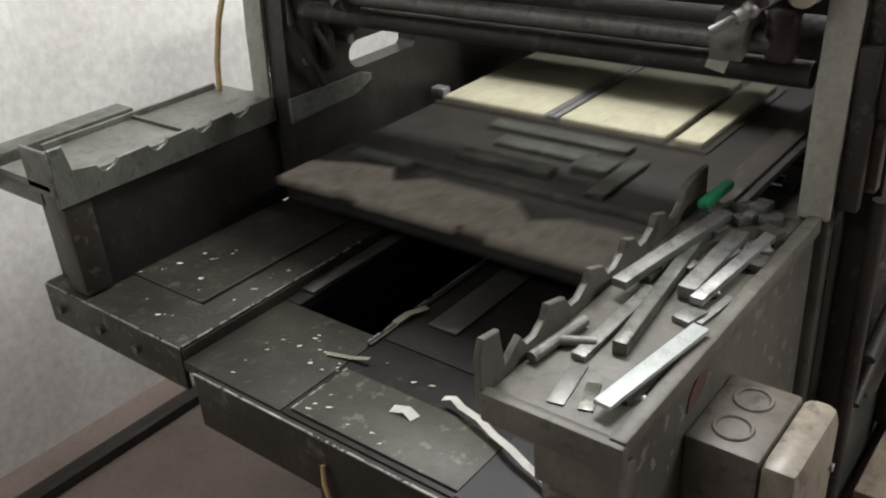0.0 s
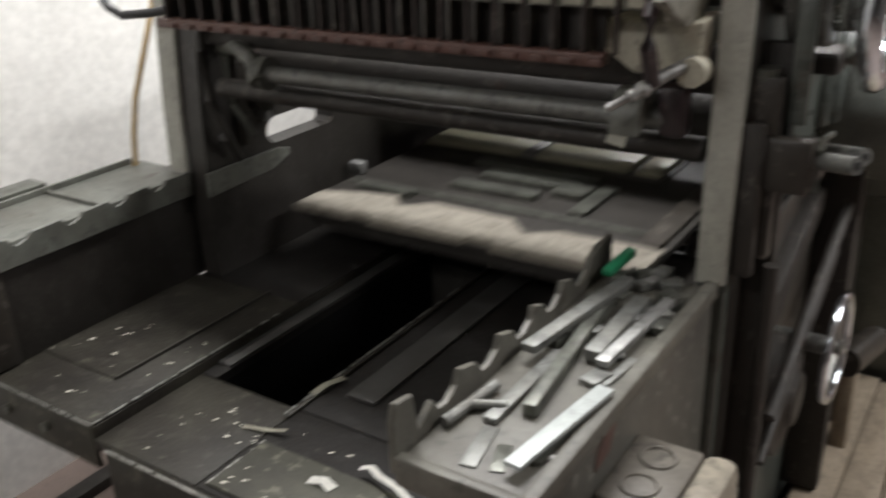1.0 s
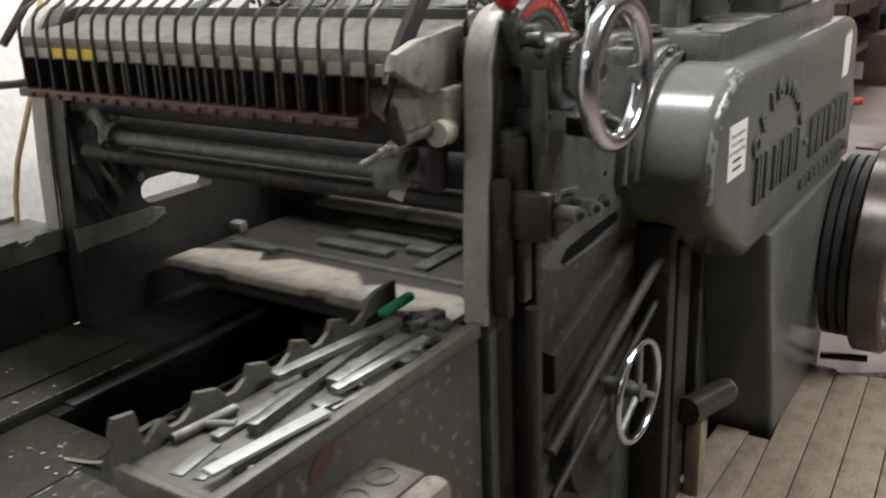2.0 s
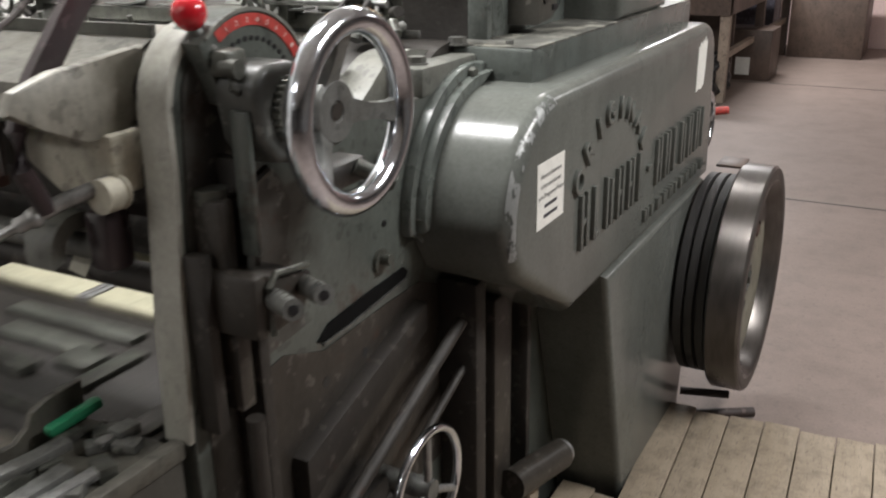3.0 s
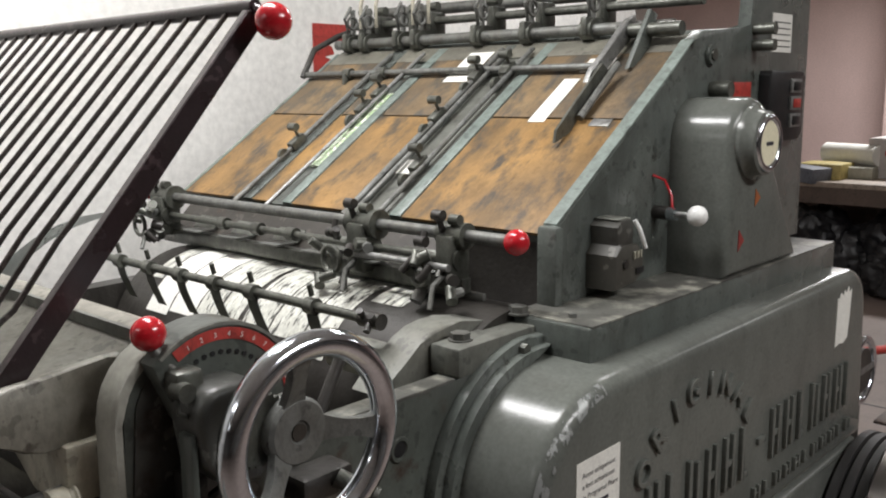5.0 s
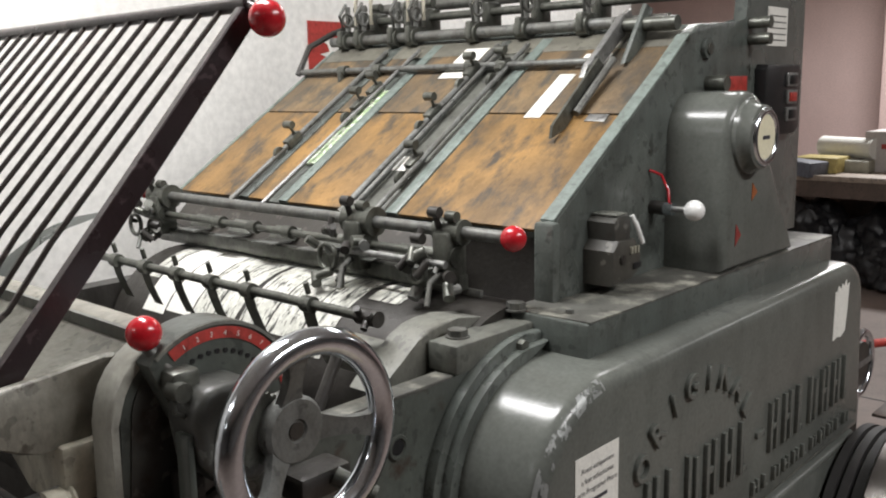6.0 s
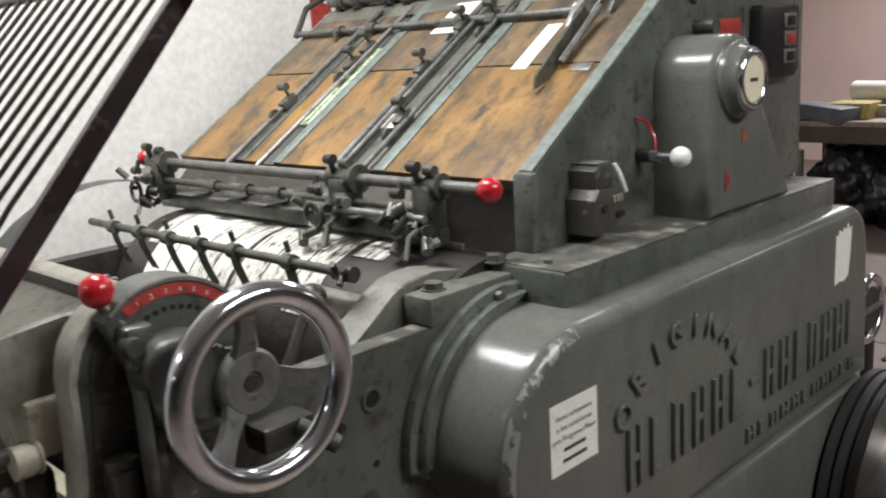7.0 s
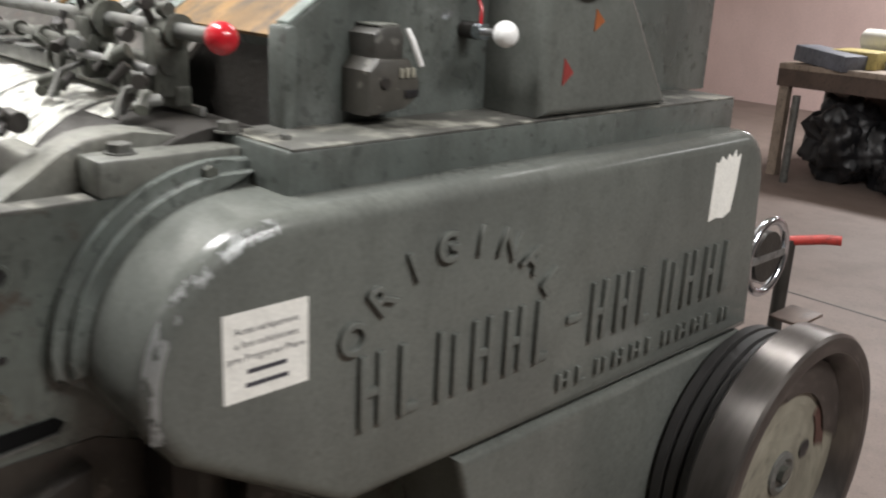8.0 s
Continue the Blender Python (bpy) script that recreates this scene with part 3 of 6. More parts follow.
gauge = part("gauge", lathe(new_bm(), [(-0.07, 0.0), (-0.07, 0.080), (-0.052, 0.080), (-0.045, 0.074), (-0.032, 0.074), (-0.024, 0.066), (-0.008, 0.063), (-0.004, 0.056), (-0.006, 0.0)], (-0.028, 2.70, 1.51)), COVER, cbox, "round pressure gauge with a chrome bezel")
part("bezel", torus(new_bm(), (-0.034, 2.70, 1.51), 0.050, 0.0075), CHROME, gauge)
part("dial_face", rod(new_bm(), (-0.038, 2.70, 1.51), (-0.031, 2.70, 1.51), 0.046, 36), GLASSY, gauge)
part("needle", box(new_bm(), -0.031, -0.0295, 2.685, 2.715, 1.506, 1.513), INK, gauge)
for y, z, h, m, lb in ((2.665, 1.318, 0.022, material("dull_red_sticker", (0.24, 0.035, 0.03), 0.5), "red triangular warning sticker"), (2.735, 1.398, 0.018, material("faded_orange", (0.33, 0.10, 0.03), 0.5), "small worn orange sticker")):
    part("sticker", prism(new_bm(), [(y - 0.012, z - h), (y + 0.014, z - 0.002), (y - 0.010, z + h)], -0.0665, -0.0645), m, cbox, lb)
part("knob_collar", rod(new_bm(), (-0.20, 2.56, 1.375), (-0.165, 2.56, 1.375), 0.014, 20), OILY, cbox)
part("knob_rod", rod(new_bm(), (-0.168, 2.558, 1.375), (-0.115, 2.558, 1.375), 0.006), STEEL, cbox)
part("knob_ferrule", rod(new_bm(), (-0.168, 2.558, 1.375), (-0.150, 2.558, 1.375), 0.013, 16), CHROME, cbox)
part("lever_knob", ball(new_bm(), (-0.106, 2.558, 1.375), 0.0205), WHITE, cbox, "white plastic lever knob")
part("red_wire", sweep(new_bm(), [(-0.198, 2.545, 1.45), (-0.18, 2.56, 1.44), (-0.165, 2.563, 1.41), (-0.16, 2.558, 1.385)], 0.0028), RED, cbox)
# switch panel and labels
panel_line = [(3.02, 1.500), (3.05, 1.490), (3.20, 1.490), (3.225, 1.505), (3.225, 1.645), (3.215, 1.656), (3.03, 1.656), (3.02, 1.645)]
panel = part("switch_panel", prism(new_bm(), panel_line, -0.199, -0.172, 0.004, 2), BLACK, press, "black switch panel with three push buttons")
for k, m in enumerate((BLACK, RED_PAINT, BLACK)):
    z = 1.604 - 0.041 * k
    b = part("push_button", box(new_bm(), -0.173, -0.166, 3.135, 3.198, z, z + 0.033, 0.002), STEEL, panel)
    part("button_cap", box(new_bm(), -0.167, -0.163, 3.146, 3.187, z + 0.006, z + 0.027, 0.001), m, b)
part("paper_label", box(new_bm(), -0.2005, -0.1985, 3.08, 3.195, 1.70, 1.79), PAPER, cheek, "white paper labels")
for k in range(5):
    part("label_line", box(new_bm(), -0.1986, -0.198, 3.09, 3.185, 1.712 + 0.014 * k, 1.715 + 0.014 * k), DULL, cheek)
part("red_tag", box(new_bm(), -0.201, -0.195, 2.838, 2.972, 1.594, 1.630, 0.001), RED_PAINT, cheek, "red label plate")
part("screw_cap", rod(new_bm(), (-0.201, 2.77, 1.687), (-0.190, 2.77, 1.687), 0.021, 24), PAINT, cheek)
part("screw_cap", rod(new_bm(), (-0.190, 2.77, 1.687), (-0.186, 2.77, 1.687), 0.012, 24), DARK_STEEL, cheek)
for z in (1.748, 1.712):
    part("terminal", rod(new_bm(), (-0.20, 2.985, z), (-0.15, 2.985, z), 0.013, 16), DARK_STEEL, cheek)
part("terminal", rod(new_bm(), (-0.20, 2.785, 1.615), (-0.155, 2.785, 1.615), 0.017, 16), DARK_STEEL, cheek)
# bracket casting on the cheek
br = part("feed_bracket", prism(new_bm(), [(2.318, 1.262), (2.318, 1.325), (2.335, 1.343), (2.392, 1.340), (2.412, 1.312), (2.412, 1.285), (2.385, 1.268)], -0.20, -0.135, 0.006, 2), SIDE_PAINT, press, "small cast bracket with a valve")
part("bracket_cap", prism(new_bm(), [(2.334, 1.340), (2.330, 1.375), (2.345, 1.386), (2.375, 1.386), (2.386, 1.374), (2.384, 1.340)], -0.20, -0.142, 0.004, 2), DARKFACE, br)
part("bracket_top", box(new_bm(), -0.198, -0.145, 2.340, 2.380, 1.385, 1.389, 0.002), PALE_DIM, br)
part("bracket_slot", box(new_bm(), -0.137, -0.132, 2.382, 2.408, 1.285, 1.296, 0.001), BLACK, br)
for k in range(3):
    part("bracket_rib", box(new_bm(), -0.137, -0.131, 2.372 + 0.011 * k, 2.377 + 0.011 * k, 1.314, 1.328, 0.001), CREAM, br)
part("bracket_screw", rod(new_bm(), (-0.137, 2.345, 1.308), (-0.131, 2.345, 1.308), 0.008, 14), OILY, br)
part("bracket_hook", sweep(new_bm(), [(-0.145, 2.392, 1.382), (-0.138, 2.398, 1.366), (-0.134, 2.402, 1.350), (-0.132, 2.410, 1.330)], 0.0045, 10), WHITE, br, "white plastic hook")
part("cheek_lug", box(new_bm(), -0.236, -0.192, 2.214, 2.240, 1.238, 1.385, 0.008), PAINT, press)

# ---- feed board ----
SL = math.atan2(0.66, 1.0)
BOARD = Matrix.Translation((0, 2.25, 1.362)) @ pose(0, 0, 0, math.degrees(SL), 0, 0)   # board space: x across, y up the slope, z off it
feed = part("feed_board", box(new_bm(), -1.425, -0.231, 0, 0.70, -0.02, -0.004, 0.0, BOARD), PAINT, press, "sloping feed board with stained wooden panels")
SEAM = 0.352


def on_board(name, x0, x1, y0, y1, z0, z1, mat, bevel=0.001, label="", parent=None):
    ob = part(name, box(new_bm(), x0, x1, y0, y1, z0, z1, bevel), mat, parent or feed, label)
    ob.matrix_basis = BOARD
    return ob


for x0, x1 in ((-1.412, -1.175), (-1.118, -1.045), (-0.965, -0.765), (-0.605, -0.258)):
    on_board("wood_panel", x0, x1, 0.0, SEAM - 0.003, -0.004, 0.003, WOOD, label="orange-brown plywood panel with dark ink stains")
    on_board("wood_panel", x0, x1, SEAM + 0.003, 0.62, -0.004, 0.003, WOOD_GREY, label="brown plywood panel greyed by ink stains")
for x0, x1, m in ((-1.172, -1.12, PAINT), (-1.0, -0.968, BLUE_GREEN), (-0.762, -0.735, PAINT), (-0.640, -0.608, BLUE_GREEN), (-0.256, -0.233, BLUE_GREEN), (-1.424, -1.413, BLUE_GREEN)):
    on_board("metal_strip", x0, x1, 0.0, 0.66, -0.004, 0.005, m)
on_board("channel", -0.733, -0.642, 0.0, 0.66, -0.004, 0.001, PALE_DIM)
on_board("upper_strip", -1.41, -0.262, 0.60, 0.668, 0.003, 0.0042, SIDE_LIGHT, label="worn olive-grey upper board")
on_board("green_strip", -1.043, -1.003, 0.14, 0.45, -0.004, 0.004, STRIP_GREEN, label="pale green strip with white blotches")
for x, r in ((-1.146, 0.007), (-1.02, 0.005), (-0.748, 0.008), (-0.725, 0.006), (-0.655, 0.006)):
    ob = part("guide_rod", rod(new_bm(), (x, -0.03, 0.016), (x, 0.62, 0.016), r, 12), DULL if r > 0.0055 else STEEL, feed)
    ob.matrix_basis = BOARD


def slide_clamp(x, y, s=1.0):
    bm = new_bm()
    box(bm, x - 0.011 * s, x + 0.011 * s, y - 0.025 * s, y + 0.025 * s, 0.006, 0.030, 0.003)
    rod(bm, (x, y + 0.012 * s, 0.028), (x, y + 0.012 * s, 0.052), 0.004, 10)
    rod(bm, (x - 0.014 * s, y + 0.012 * s, 0.056), (x + 0.014 * s, y + 0.012 * s, 0.056), 0.010 * s, 12)
    rod(bm, (x - 0.005, y - 0.055 * s, 0.016), (x + 0.005, y - 0.055 * s, 0.016), 0.017 * s, 18)
    box(bm, x - 0.003, x + 0.003, y - 0.055 * s, y, 0.012, 0.02)
    ob = part("sheet_guide", bm, DARK_STEEL, feed)
    ob.matrix_basis = BOARD


for x, y in ((-1.146, 0.21), (-1.03, 0.36), (-1.03, 0.43), (-0.748, 0.33), (-0.665, 0.15), (-0.748, 0.50), (-0.665, 0.52)):
    slide_clamp(x, y)
on_board("white_card", -0.735, -0.695, 0.135, 0.185, 0.002, 0.0035, PAPER)
on_board("white_card", -0.495, -0.452, 0.335, 0.50, 0.0035, 0.005, PAPER, label="narrow white card strip")
on_board("white_card", -0.865, -0.785, 0.495, 0.63, 0.0045, 0.006, PAPER)
on_board("white_card", -0.47, -0.40, 0.525, 0.58, 0.0045, 0.006, PAPER)
on_board("name_plate", -0.335, -0.287, 0.325, 0.35, 0.003, 0.005, STEEL)

# cross rods and grippers above the board
for y, z, r, x0, x1, m in ((2.68, 1.667, 0.0085, -1.43, -0.40, DULL), (2.80, 1.755, 0.014, -1.42, -0.30, DULL), (2.86, 1.81, 0.011, -1.40, -0.262, DARK_STEEL), (2.93, 1.85, 0.016, -1.38, -0.262, DULL)):
    part("cross_rod", rod(new_bm(), (x0, y, z), (x1, y, z), r), m, press)
for x in (-1.24, -1.10, -0.77, -0.67):
    bm = new_bm()
    rod(bm, (x - 0.014, 2.68, 1.667), (x + 0.014, 2.68, 1.667), 0.015, 16)
    box(bm, x - 0.006, x + 0.006, 2.66, 2.70, 1.63, 1.667, 0.002)
    part("rod_collar", bm, DARK_STEEL, press)


def gripper(x):
    dy, dz = -0.06, -0.045
    bm = rod(new_bm(), (x - 0.016, 2.86 + dy, 1.80 + dz), (x + 0.016, 2.86 + dy, 1.80 + dz), 0.025, 16)
    box(bm, x - 0.009, x + 0.009, 2.83 + dy, 2.95 + dy, 1.785 + dz, 1.83 + dz, 0.006)
    box(bm, x - 0.012, x + 0.012, 2.90 + dy, 2.96 + dy, 1.81 + dz, 1.88 + dz, 0.006)
    g = part("sheet_gripper", bm, DARK_STEEL, press, "greasy steel sheet gripper")
    part("gripper_stem", rod(new_bm(), (x, 2.87 + dy, 1.81 + dz), (x, 2.87 + dy, 1.90 + dz), 0.008, 12), DULL, g)
    part("gripper_head", rod(new_bm(), (x - 0.018, 2.92 + dy, 1.895 + dz), (x + 0.02, 2.92 + dy, 1.895 + dz), 0.012, 12), DARK_STEEL, g)
    part("gripper_ring", torus(new_bm(), (x + 0.02, 2.85 + dy, 1.86 + dz), 0.018, 0.004, "X", 16, 8), DULL, g)
    part("gripper_hook", sweep(new_bm(), [(x + 0.012, 2.84 + dy, 1.83 + dz), (x + 0.02, 2.82 + dy, 1.87 + dz), (x + 0.014, 2.85 + dy, 1.905 + dz)], 0.005, 8), DULL, g)


for x in (-1.36, -1.29, -1.15, -1.08, -0.86, -0.70, -0.52):
    gripper(x)
for k, x in enumerate((-1.335, -1.27, -1.12, -1.06, -0.88)):
    part("air_tube", sweep(new_bm(), [(x, 2.82, 1.80), (x + 0.004, 2.815, 1.86), (x + 0.012 - 0.006 * (k % 2), 2.83, 1.93), (x + 0.03, 2.87, 2.02), (x + 0.06, 2.95, 2.10), (x + 0.11, 3.10, 2.14)], 0.0055, 8), TUBE, press, "pale rubber air tube")
# pivoting arm and blade above the board
arm = [(2.60, 1.632), (2.62, 1.662), (2.67, 1.695), (2.75, 1.765), (2.79, 1.782), (2.80, 1.755), (2.77, 1.725), (2.71, 1.69), (2.67, 1.655), (2.63, 1.64)]
a_ob = part("swing_arm", prism(new_bm(), arm, -0.405, -0.39, 0.003, 2, True), STEEL, press, "steel swing arm above the feed board")
part("swing_arm_plate", prism(new_bm(), [(2.68, 1.66), (2.77, 1.79), (2.80, 1.78), (2.75, 1.67)], -0.352, -0.34, 0.003, 2, True), PAINT, a_ob)
part("arm_pivot", rod(new_bm(), (-0.42, 2.765, 1.745), (-0.262, 2.765, 1.745), 0.016), DARK_STEEL, a_ob)
part("blade", prism(new_bm(), [(2.45, 1.512), (2.455, 1.538), (2.62, 1.672), (2.645, 1.655), (2.50, 1.53)], -0.372, -0.366), DARK_STEEL, a_ob, "dark pointed steel blade")
part("blade_rod", rod(new_bm(), (-0.355, 2.52, 1.56), (-0.355, 2.66, 1.67), 0.008), DULL, a_ob)
sweep_bm = sweep(new_bm(), [(-1.43, 2.67, 1.66), (-1.435, 2.72, 1.74), (-1.42, 2.80, 1.78), (-1.41, 2.86, 1.80)], 0.009)
part("hand_rail", sweep_bm, OILY, press)

# ---- front lay rod with red balls ----
lay = part("lay_rod", rod(new_bm(), (-1.34, 2.13, 1.368), (-0.225, 2.13, 1.368), 0.0115, 16), DULL, press)
part("ball_knob", ball(new_bm(), (-1.385, 2.13, 1.375), 0.020), RED, press, "glossy red ball knob")
part("ball_knob", ball(new_bm(), (-0.216, 2.134, 1.367), 0.0225, 24), RED, press, "glossy red ball knob")
part("lay_bar", rod(new_bm(), (-1.30, 2.12, 1.325), (-0.34, 2.12, 1.325), 0.008, 12), DARK_STEEL, press)
part("lay_bar", rod(new_bm(), (-0.60, 2.09, 1.315), (-0.33, 2.09, 1.315), 0.007, 12), STEEL, press)
part("lay_plate", prism(new_bm(), [(2.245, 1.352), (2.152, 1.258), (2.158, 1.252), (2.252, 1.345)], -1.36, -0.46), GREASY, press, "dark sloping plate below the lay rods")
for k, x in enumerate((-1.22, -1.06, -0.90, -0.74, -0.50)):
    part("lay_tab", box(new_bm(), -0.045, 0.045, -0.006, 0.0, -0.018, 0.018, 0.002, pose(x, 2.190, 1.302, -45, 0, 0)), (DARK_STEEL, PALE_DIM)[k % 2], press)
# Dark sheet added for the shade below the board; hides the bright wall.
part("dark_backing", box(new_bm(), -1.36, -0.236, 2.262, 2.270, 1.20, 1.352), OILY, press)
part("plate_lip", box(new_bm(), -1.36, -0.30, 2.146, 2.156, 1.250, 1.264, 0.002), DULL, press)
part("lay_plate", box(new_bm(), -1.28, -0.33, 2.125, 2.150, 1.262, 1.29, 0.002), DARK_STEEL, press)
for k in range(6):
    part("lay_tongue", box(new_bm(), -1.20 + 0.15 * k, -1.13 + 0.15 * k, 2.10, 2.15, 1.296, 1.300, 0.001), DULL, press)


def lay_clamp(x, s, seed):
    rnd = random.Random(seed)
    bm = new_bm()
    rod(bm, (x - 0.03 * s, 2.13, 1.368), (x + 0.03 * s, 2.13, 1.368), 0.023 * s, 18)
    rod(bm, (x - 0.022 * s, 2.12, 1.325), (x + 0.022 * s, 2.12, 1.325), 0.019 * s, 16)
    box(bm, x - 0.018 * s, x + 0.018 * s, 2.095, 2.15, 1.275, 1.37, 0.006)
    body = part("lay_clamp", bm, DARK_STEEL, press, "greasy adjustable sheet-lay clamp")
    for dx, dy, h in ((-0.012, -0.01, 0.016), (0.012, 0.008, 0.008), (-0.035 * s, -0.03, -0.03)):
        bm = rod(new_bm(), (x + dx, 2.12 + dy, 1.375), (x + dx, 2.11 + dy, 1.385 + h * s), 0.006, 10)
        rod(bm, (x + dx - 0.011, 2.11 + dy, 1.388 + h * s), (x + dx + 0.011, 2.11 + dy, 1.388 + h * s), 0.010, 12)
        part("thumb_screw", bm, OILY if dx < 0 else DARK_STEEL, body)
    for k in range(int(11 * s)):
        px, pz = x + rnd.uniform(-0.055, 0.055) * s, 1.262 + rnd.uniform(0, 0.085)
        py = 2.08 + rnd.uniform(-0.025, 0.02)
        q = (px + rnd.uniform(-0.025, 0.025), py - 0.018, pz + rnd.uniform(-0.025, 0.025))
        part("clamp_fitting", rod(new_bm(), (px, py, pz), q, rnd.uniform(0.005, 0.012), 10), (DARK_STEEL, DULL, OILY, DARK_STEEL)[k % 4], body)
    part("clamp_ring", torus(new_bm(), (x - 0.03 * s, 2.07, 1.30), 0.020 * s, 0.005, "Y", 18, 8), DARK_STEEL, body)
    part("sheet_finger", sweep(new_bm(), [(x, 2.10, 1.30), (x + 0.02 * s, 2.05, 1.29), (x + 0.03 * s, 2.03, 1.255)], 0.005, 8), DULL, body)


lay_clamp(-1.30, 1.25, 3)
lay_clamp(-0.58, 1.25, 5)
lay_clamp(-0.35, 1.0, 8)
for x in (-1.05, -0.92, -0.80):
    part("rod_collar", rod(new_bm(), (x - 0.013, 2.12, 1.325), (x + 0.013, 2.12, 1.325), 0.014, 14), DARK_STEEL, press)

# ---- impression cylinder with paper strips ----
CY, CZ, CR = 2.14, 1.045, 0.205
cyl = part("impression_cylinder", lathe(new_bm(), [(-1.25, 0.0), (-1.25, CR), (-0.225, CR), (-0.225, 0.0)], (0, CY, CZ), "X", 72), OILY, press, "large dark impression cylinder")


def on_cylinder(name, x0, x1, a0, a1, mat, lift=0.002, label=""):
    bm = new_bm()
    rows = []
    for k in range(9):
        a = radians(a0 + (a1 - a0) * k / 8)
        rows.append([bm.verts.new((x, CY + (CR + lift) * math.cos(a), CZ + (CR + lift) * math.sin(a))) for x in (x0, x1)])
    for r0, r1 in zip(rows, rows[1:]):
        bm.faces.new((r0[0], r0[1], r1[1], r1[0]))
    return part(name, bm, mat, cyl, label)


for k, (x0, x1) in enumerate(((-1.13, -1.045), (-1.04, -0.95), (-0.945, -0.875), (-0.87, -0.80), (-0.785, -0.70), (-0.695, -0.60), (-0.595, -0.52))):
    on_cylinder("paper_strip", x0, x1, 62, 152 - 3 * (k % 3), STRIP if k > 1 else PAPER, label="white paper strip smeared with ink")
on_cylinder("paper_strip", -1.18, -1.135, 88, 130, STRIP)
on_cylinder("paper_strip", -0.50, -0.42, 80, 112, STRIP)
part("gripper_rod", rod(new_bm(), (-1.24, 1.905, 1.262), (-0.31, 1.90, 1.262), 0.0085, 14), DARK_STEEL, press)
for x in (-1.12, -1.0, -0.88, -0.76, -0.64, -0.47):
    bm = new_bm()
    rod(bm, (x - 0.012, 1.90, 1.262), (x + 0.012, 1.90, 1.262), 0.0145, 14)
    rod(bm, (x, 1.90, 1.28), (x, 1.895, 1.30), 0.005, 8)
    plate = new_bm()
    prev = None
    for y, z in ((1.905, 1.266), (1.900, 1.248), (1.905, 1.228), (1.914, 1.205), (1.926, 1.178)):
        pair = [plate.verts.new((x + d, y, z)) for d in (-0.018, 0.016)]
        if prev:
            plate.faces.new((prev[0], prev[1], pair[1], pair[0]))
        prev = pair
    bmesh.ops.solidify(plate, geom=list(plate.faces), thickness=0.004)
    part("finger_plate", plate, PALE_DIM, press)
    part("gripper_finger", bm, DARK_STEEL, press)
bm = rod(new_bm(), (-0.345, 1.90, 1.262), (-0.300, 1.90, 1.262), 0.0135, 18)
for dx, dz in ((-0.335, 0.018), (-0.32, -0.014), (-0.31, 0.014)):
    rod(bm, (dx, 1.895, 1.262), (dx + 0.006, 1.880, 1.262 + dz), 0.006, 10)
part("rod_end", bm, OILY, press)
part("idle_roller", rod(new_bm(), (-0.44, 1.93, 1.185), (-0.30, 1.93, 1.185), 0.032, 20), PALE, press)
for x in (-1.10, -1.06):
    part("tape_finger", box(new_bm(), x, x + 0.014, 1.70, 1.86, 1.16, 1.166, 0.0), STEEL, press)
# curved guard on the wall side
bm = new_bm()
rows = []
for k in range(13):
    a = radians(60 + 115 * k / 12)
    rows.append([bm.verts.new((x, 1.98 + 0.36 * math.cos(a), 0.98 + 0.36 * math.sin(a))) for x in (-1.345, -1.27)])
for r0, r1 in zip(rows, rows[1:]):
    bm.faces.new((r0[0], r0[1], r1[1], r1[0]))
bmesh.ops.solidify(bm, geom=list(bm.faces), thickness=0.02)
part("cylinder_guard", bm, PAINT, press, "curved grey guard at the cylinder's end")

# ---- handwheel, dial and lever at the frame's head ----
HX, HY, HZ = -0.045, 1.553, 1.243
wheel = part("handwheel", torus(new_bm(), (HX, HY, HZ), 0.1065, 0.0160), CHROME, press, "polished chrome handwheel with three spokes")
part("hub", lathe(new_bm(), [(-0.02, 0.0), (-0.02, 0.040), (0.006, 0.040), (0.011, 0.036), (0.011, 0.014), (0.008, 0.012), (0.008, 0.0)], (HX - 0.034, HY, HZ), "X", 32), DULL, wheel)
part("hub_bolt", rod(new_bm(), (HX - 0.029, HY, HZ), (HX - 0.024, HY, HZ), 0.010, 16), GREASY, wheel)
for a in (-8, 98, 228):
    c, s = math.cos(radians(a)), math.sin(radians(a))
    bm = new_bm()
    rows = []
    for k in range(6):
        r = 0.028 + (0.103 - 0.028) * k / 5
        w = 0.017 - 0.007 * math.sin(math.pi * k / 5) + (0.004 if k == 5 else 0)
        rows.append([bm.verts.new((HX + ox - 0.034 * (1 - k / 5) ** 1.2, HY + r * c - ow * s, HZ + r * s + ow * c)) for ox, ow in ((-0.007, -w), (-0.007, w), (0.006, w), (0.006, -w))])
    for r0, r1 in zip(rows, rows[1:]):
        for j in range(4):
            bm.faces.new((r0[j], r0[(j + 1) % 4], r1[(j + 1) % 4], r1[j]))
    part("spoke", bm, DULL, wheel)
shaft = part("wheel_shaft", rod(new_bm(), (FR1, HY, HZ), (-0.085, HY, HZ), 0.024, 20), GREASY, press)
bm = prism(new_bm(), [(1.512 + r * math.cos(2 * math.pi * k / 120), 1.252 + r * math.sin(2 * math.pi * k / 120)) for k in range(120) for r in ((0.043, 0.043, 0.040, 0.040)[k % 4],)], -0.110, -0.088)
part("ribbed_collar", bm, DARK_STEEL, press)
house = [(1.452, 1.225), (1.446, 1.27), (1.447, 1.285)] + arc(1.475, 1.280, 0.028, 150, 90, 4) + arc(1.508, 1.278, 0.030, 90, 10, 5) + [(1.545, 1.255), (1.545, 1.20), (1.52, 1.185), (1.475, 1.195)]
part("shaft_housing", rounded_prism(new_bm(), house, -0.155, -0.098, 0.012, 4), GREASED, press, "smooth dark rounded shaft housing")
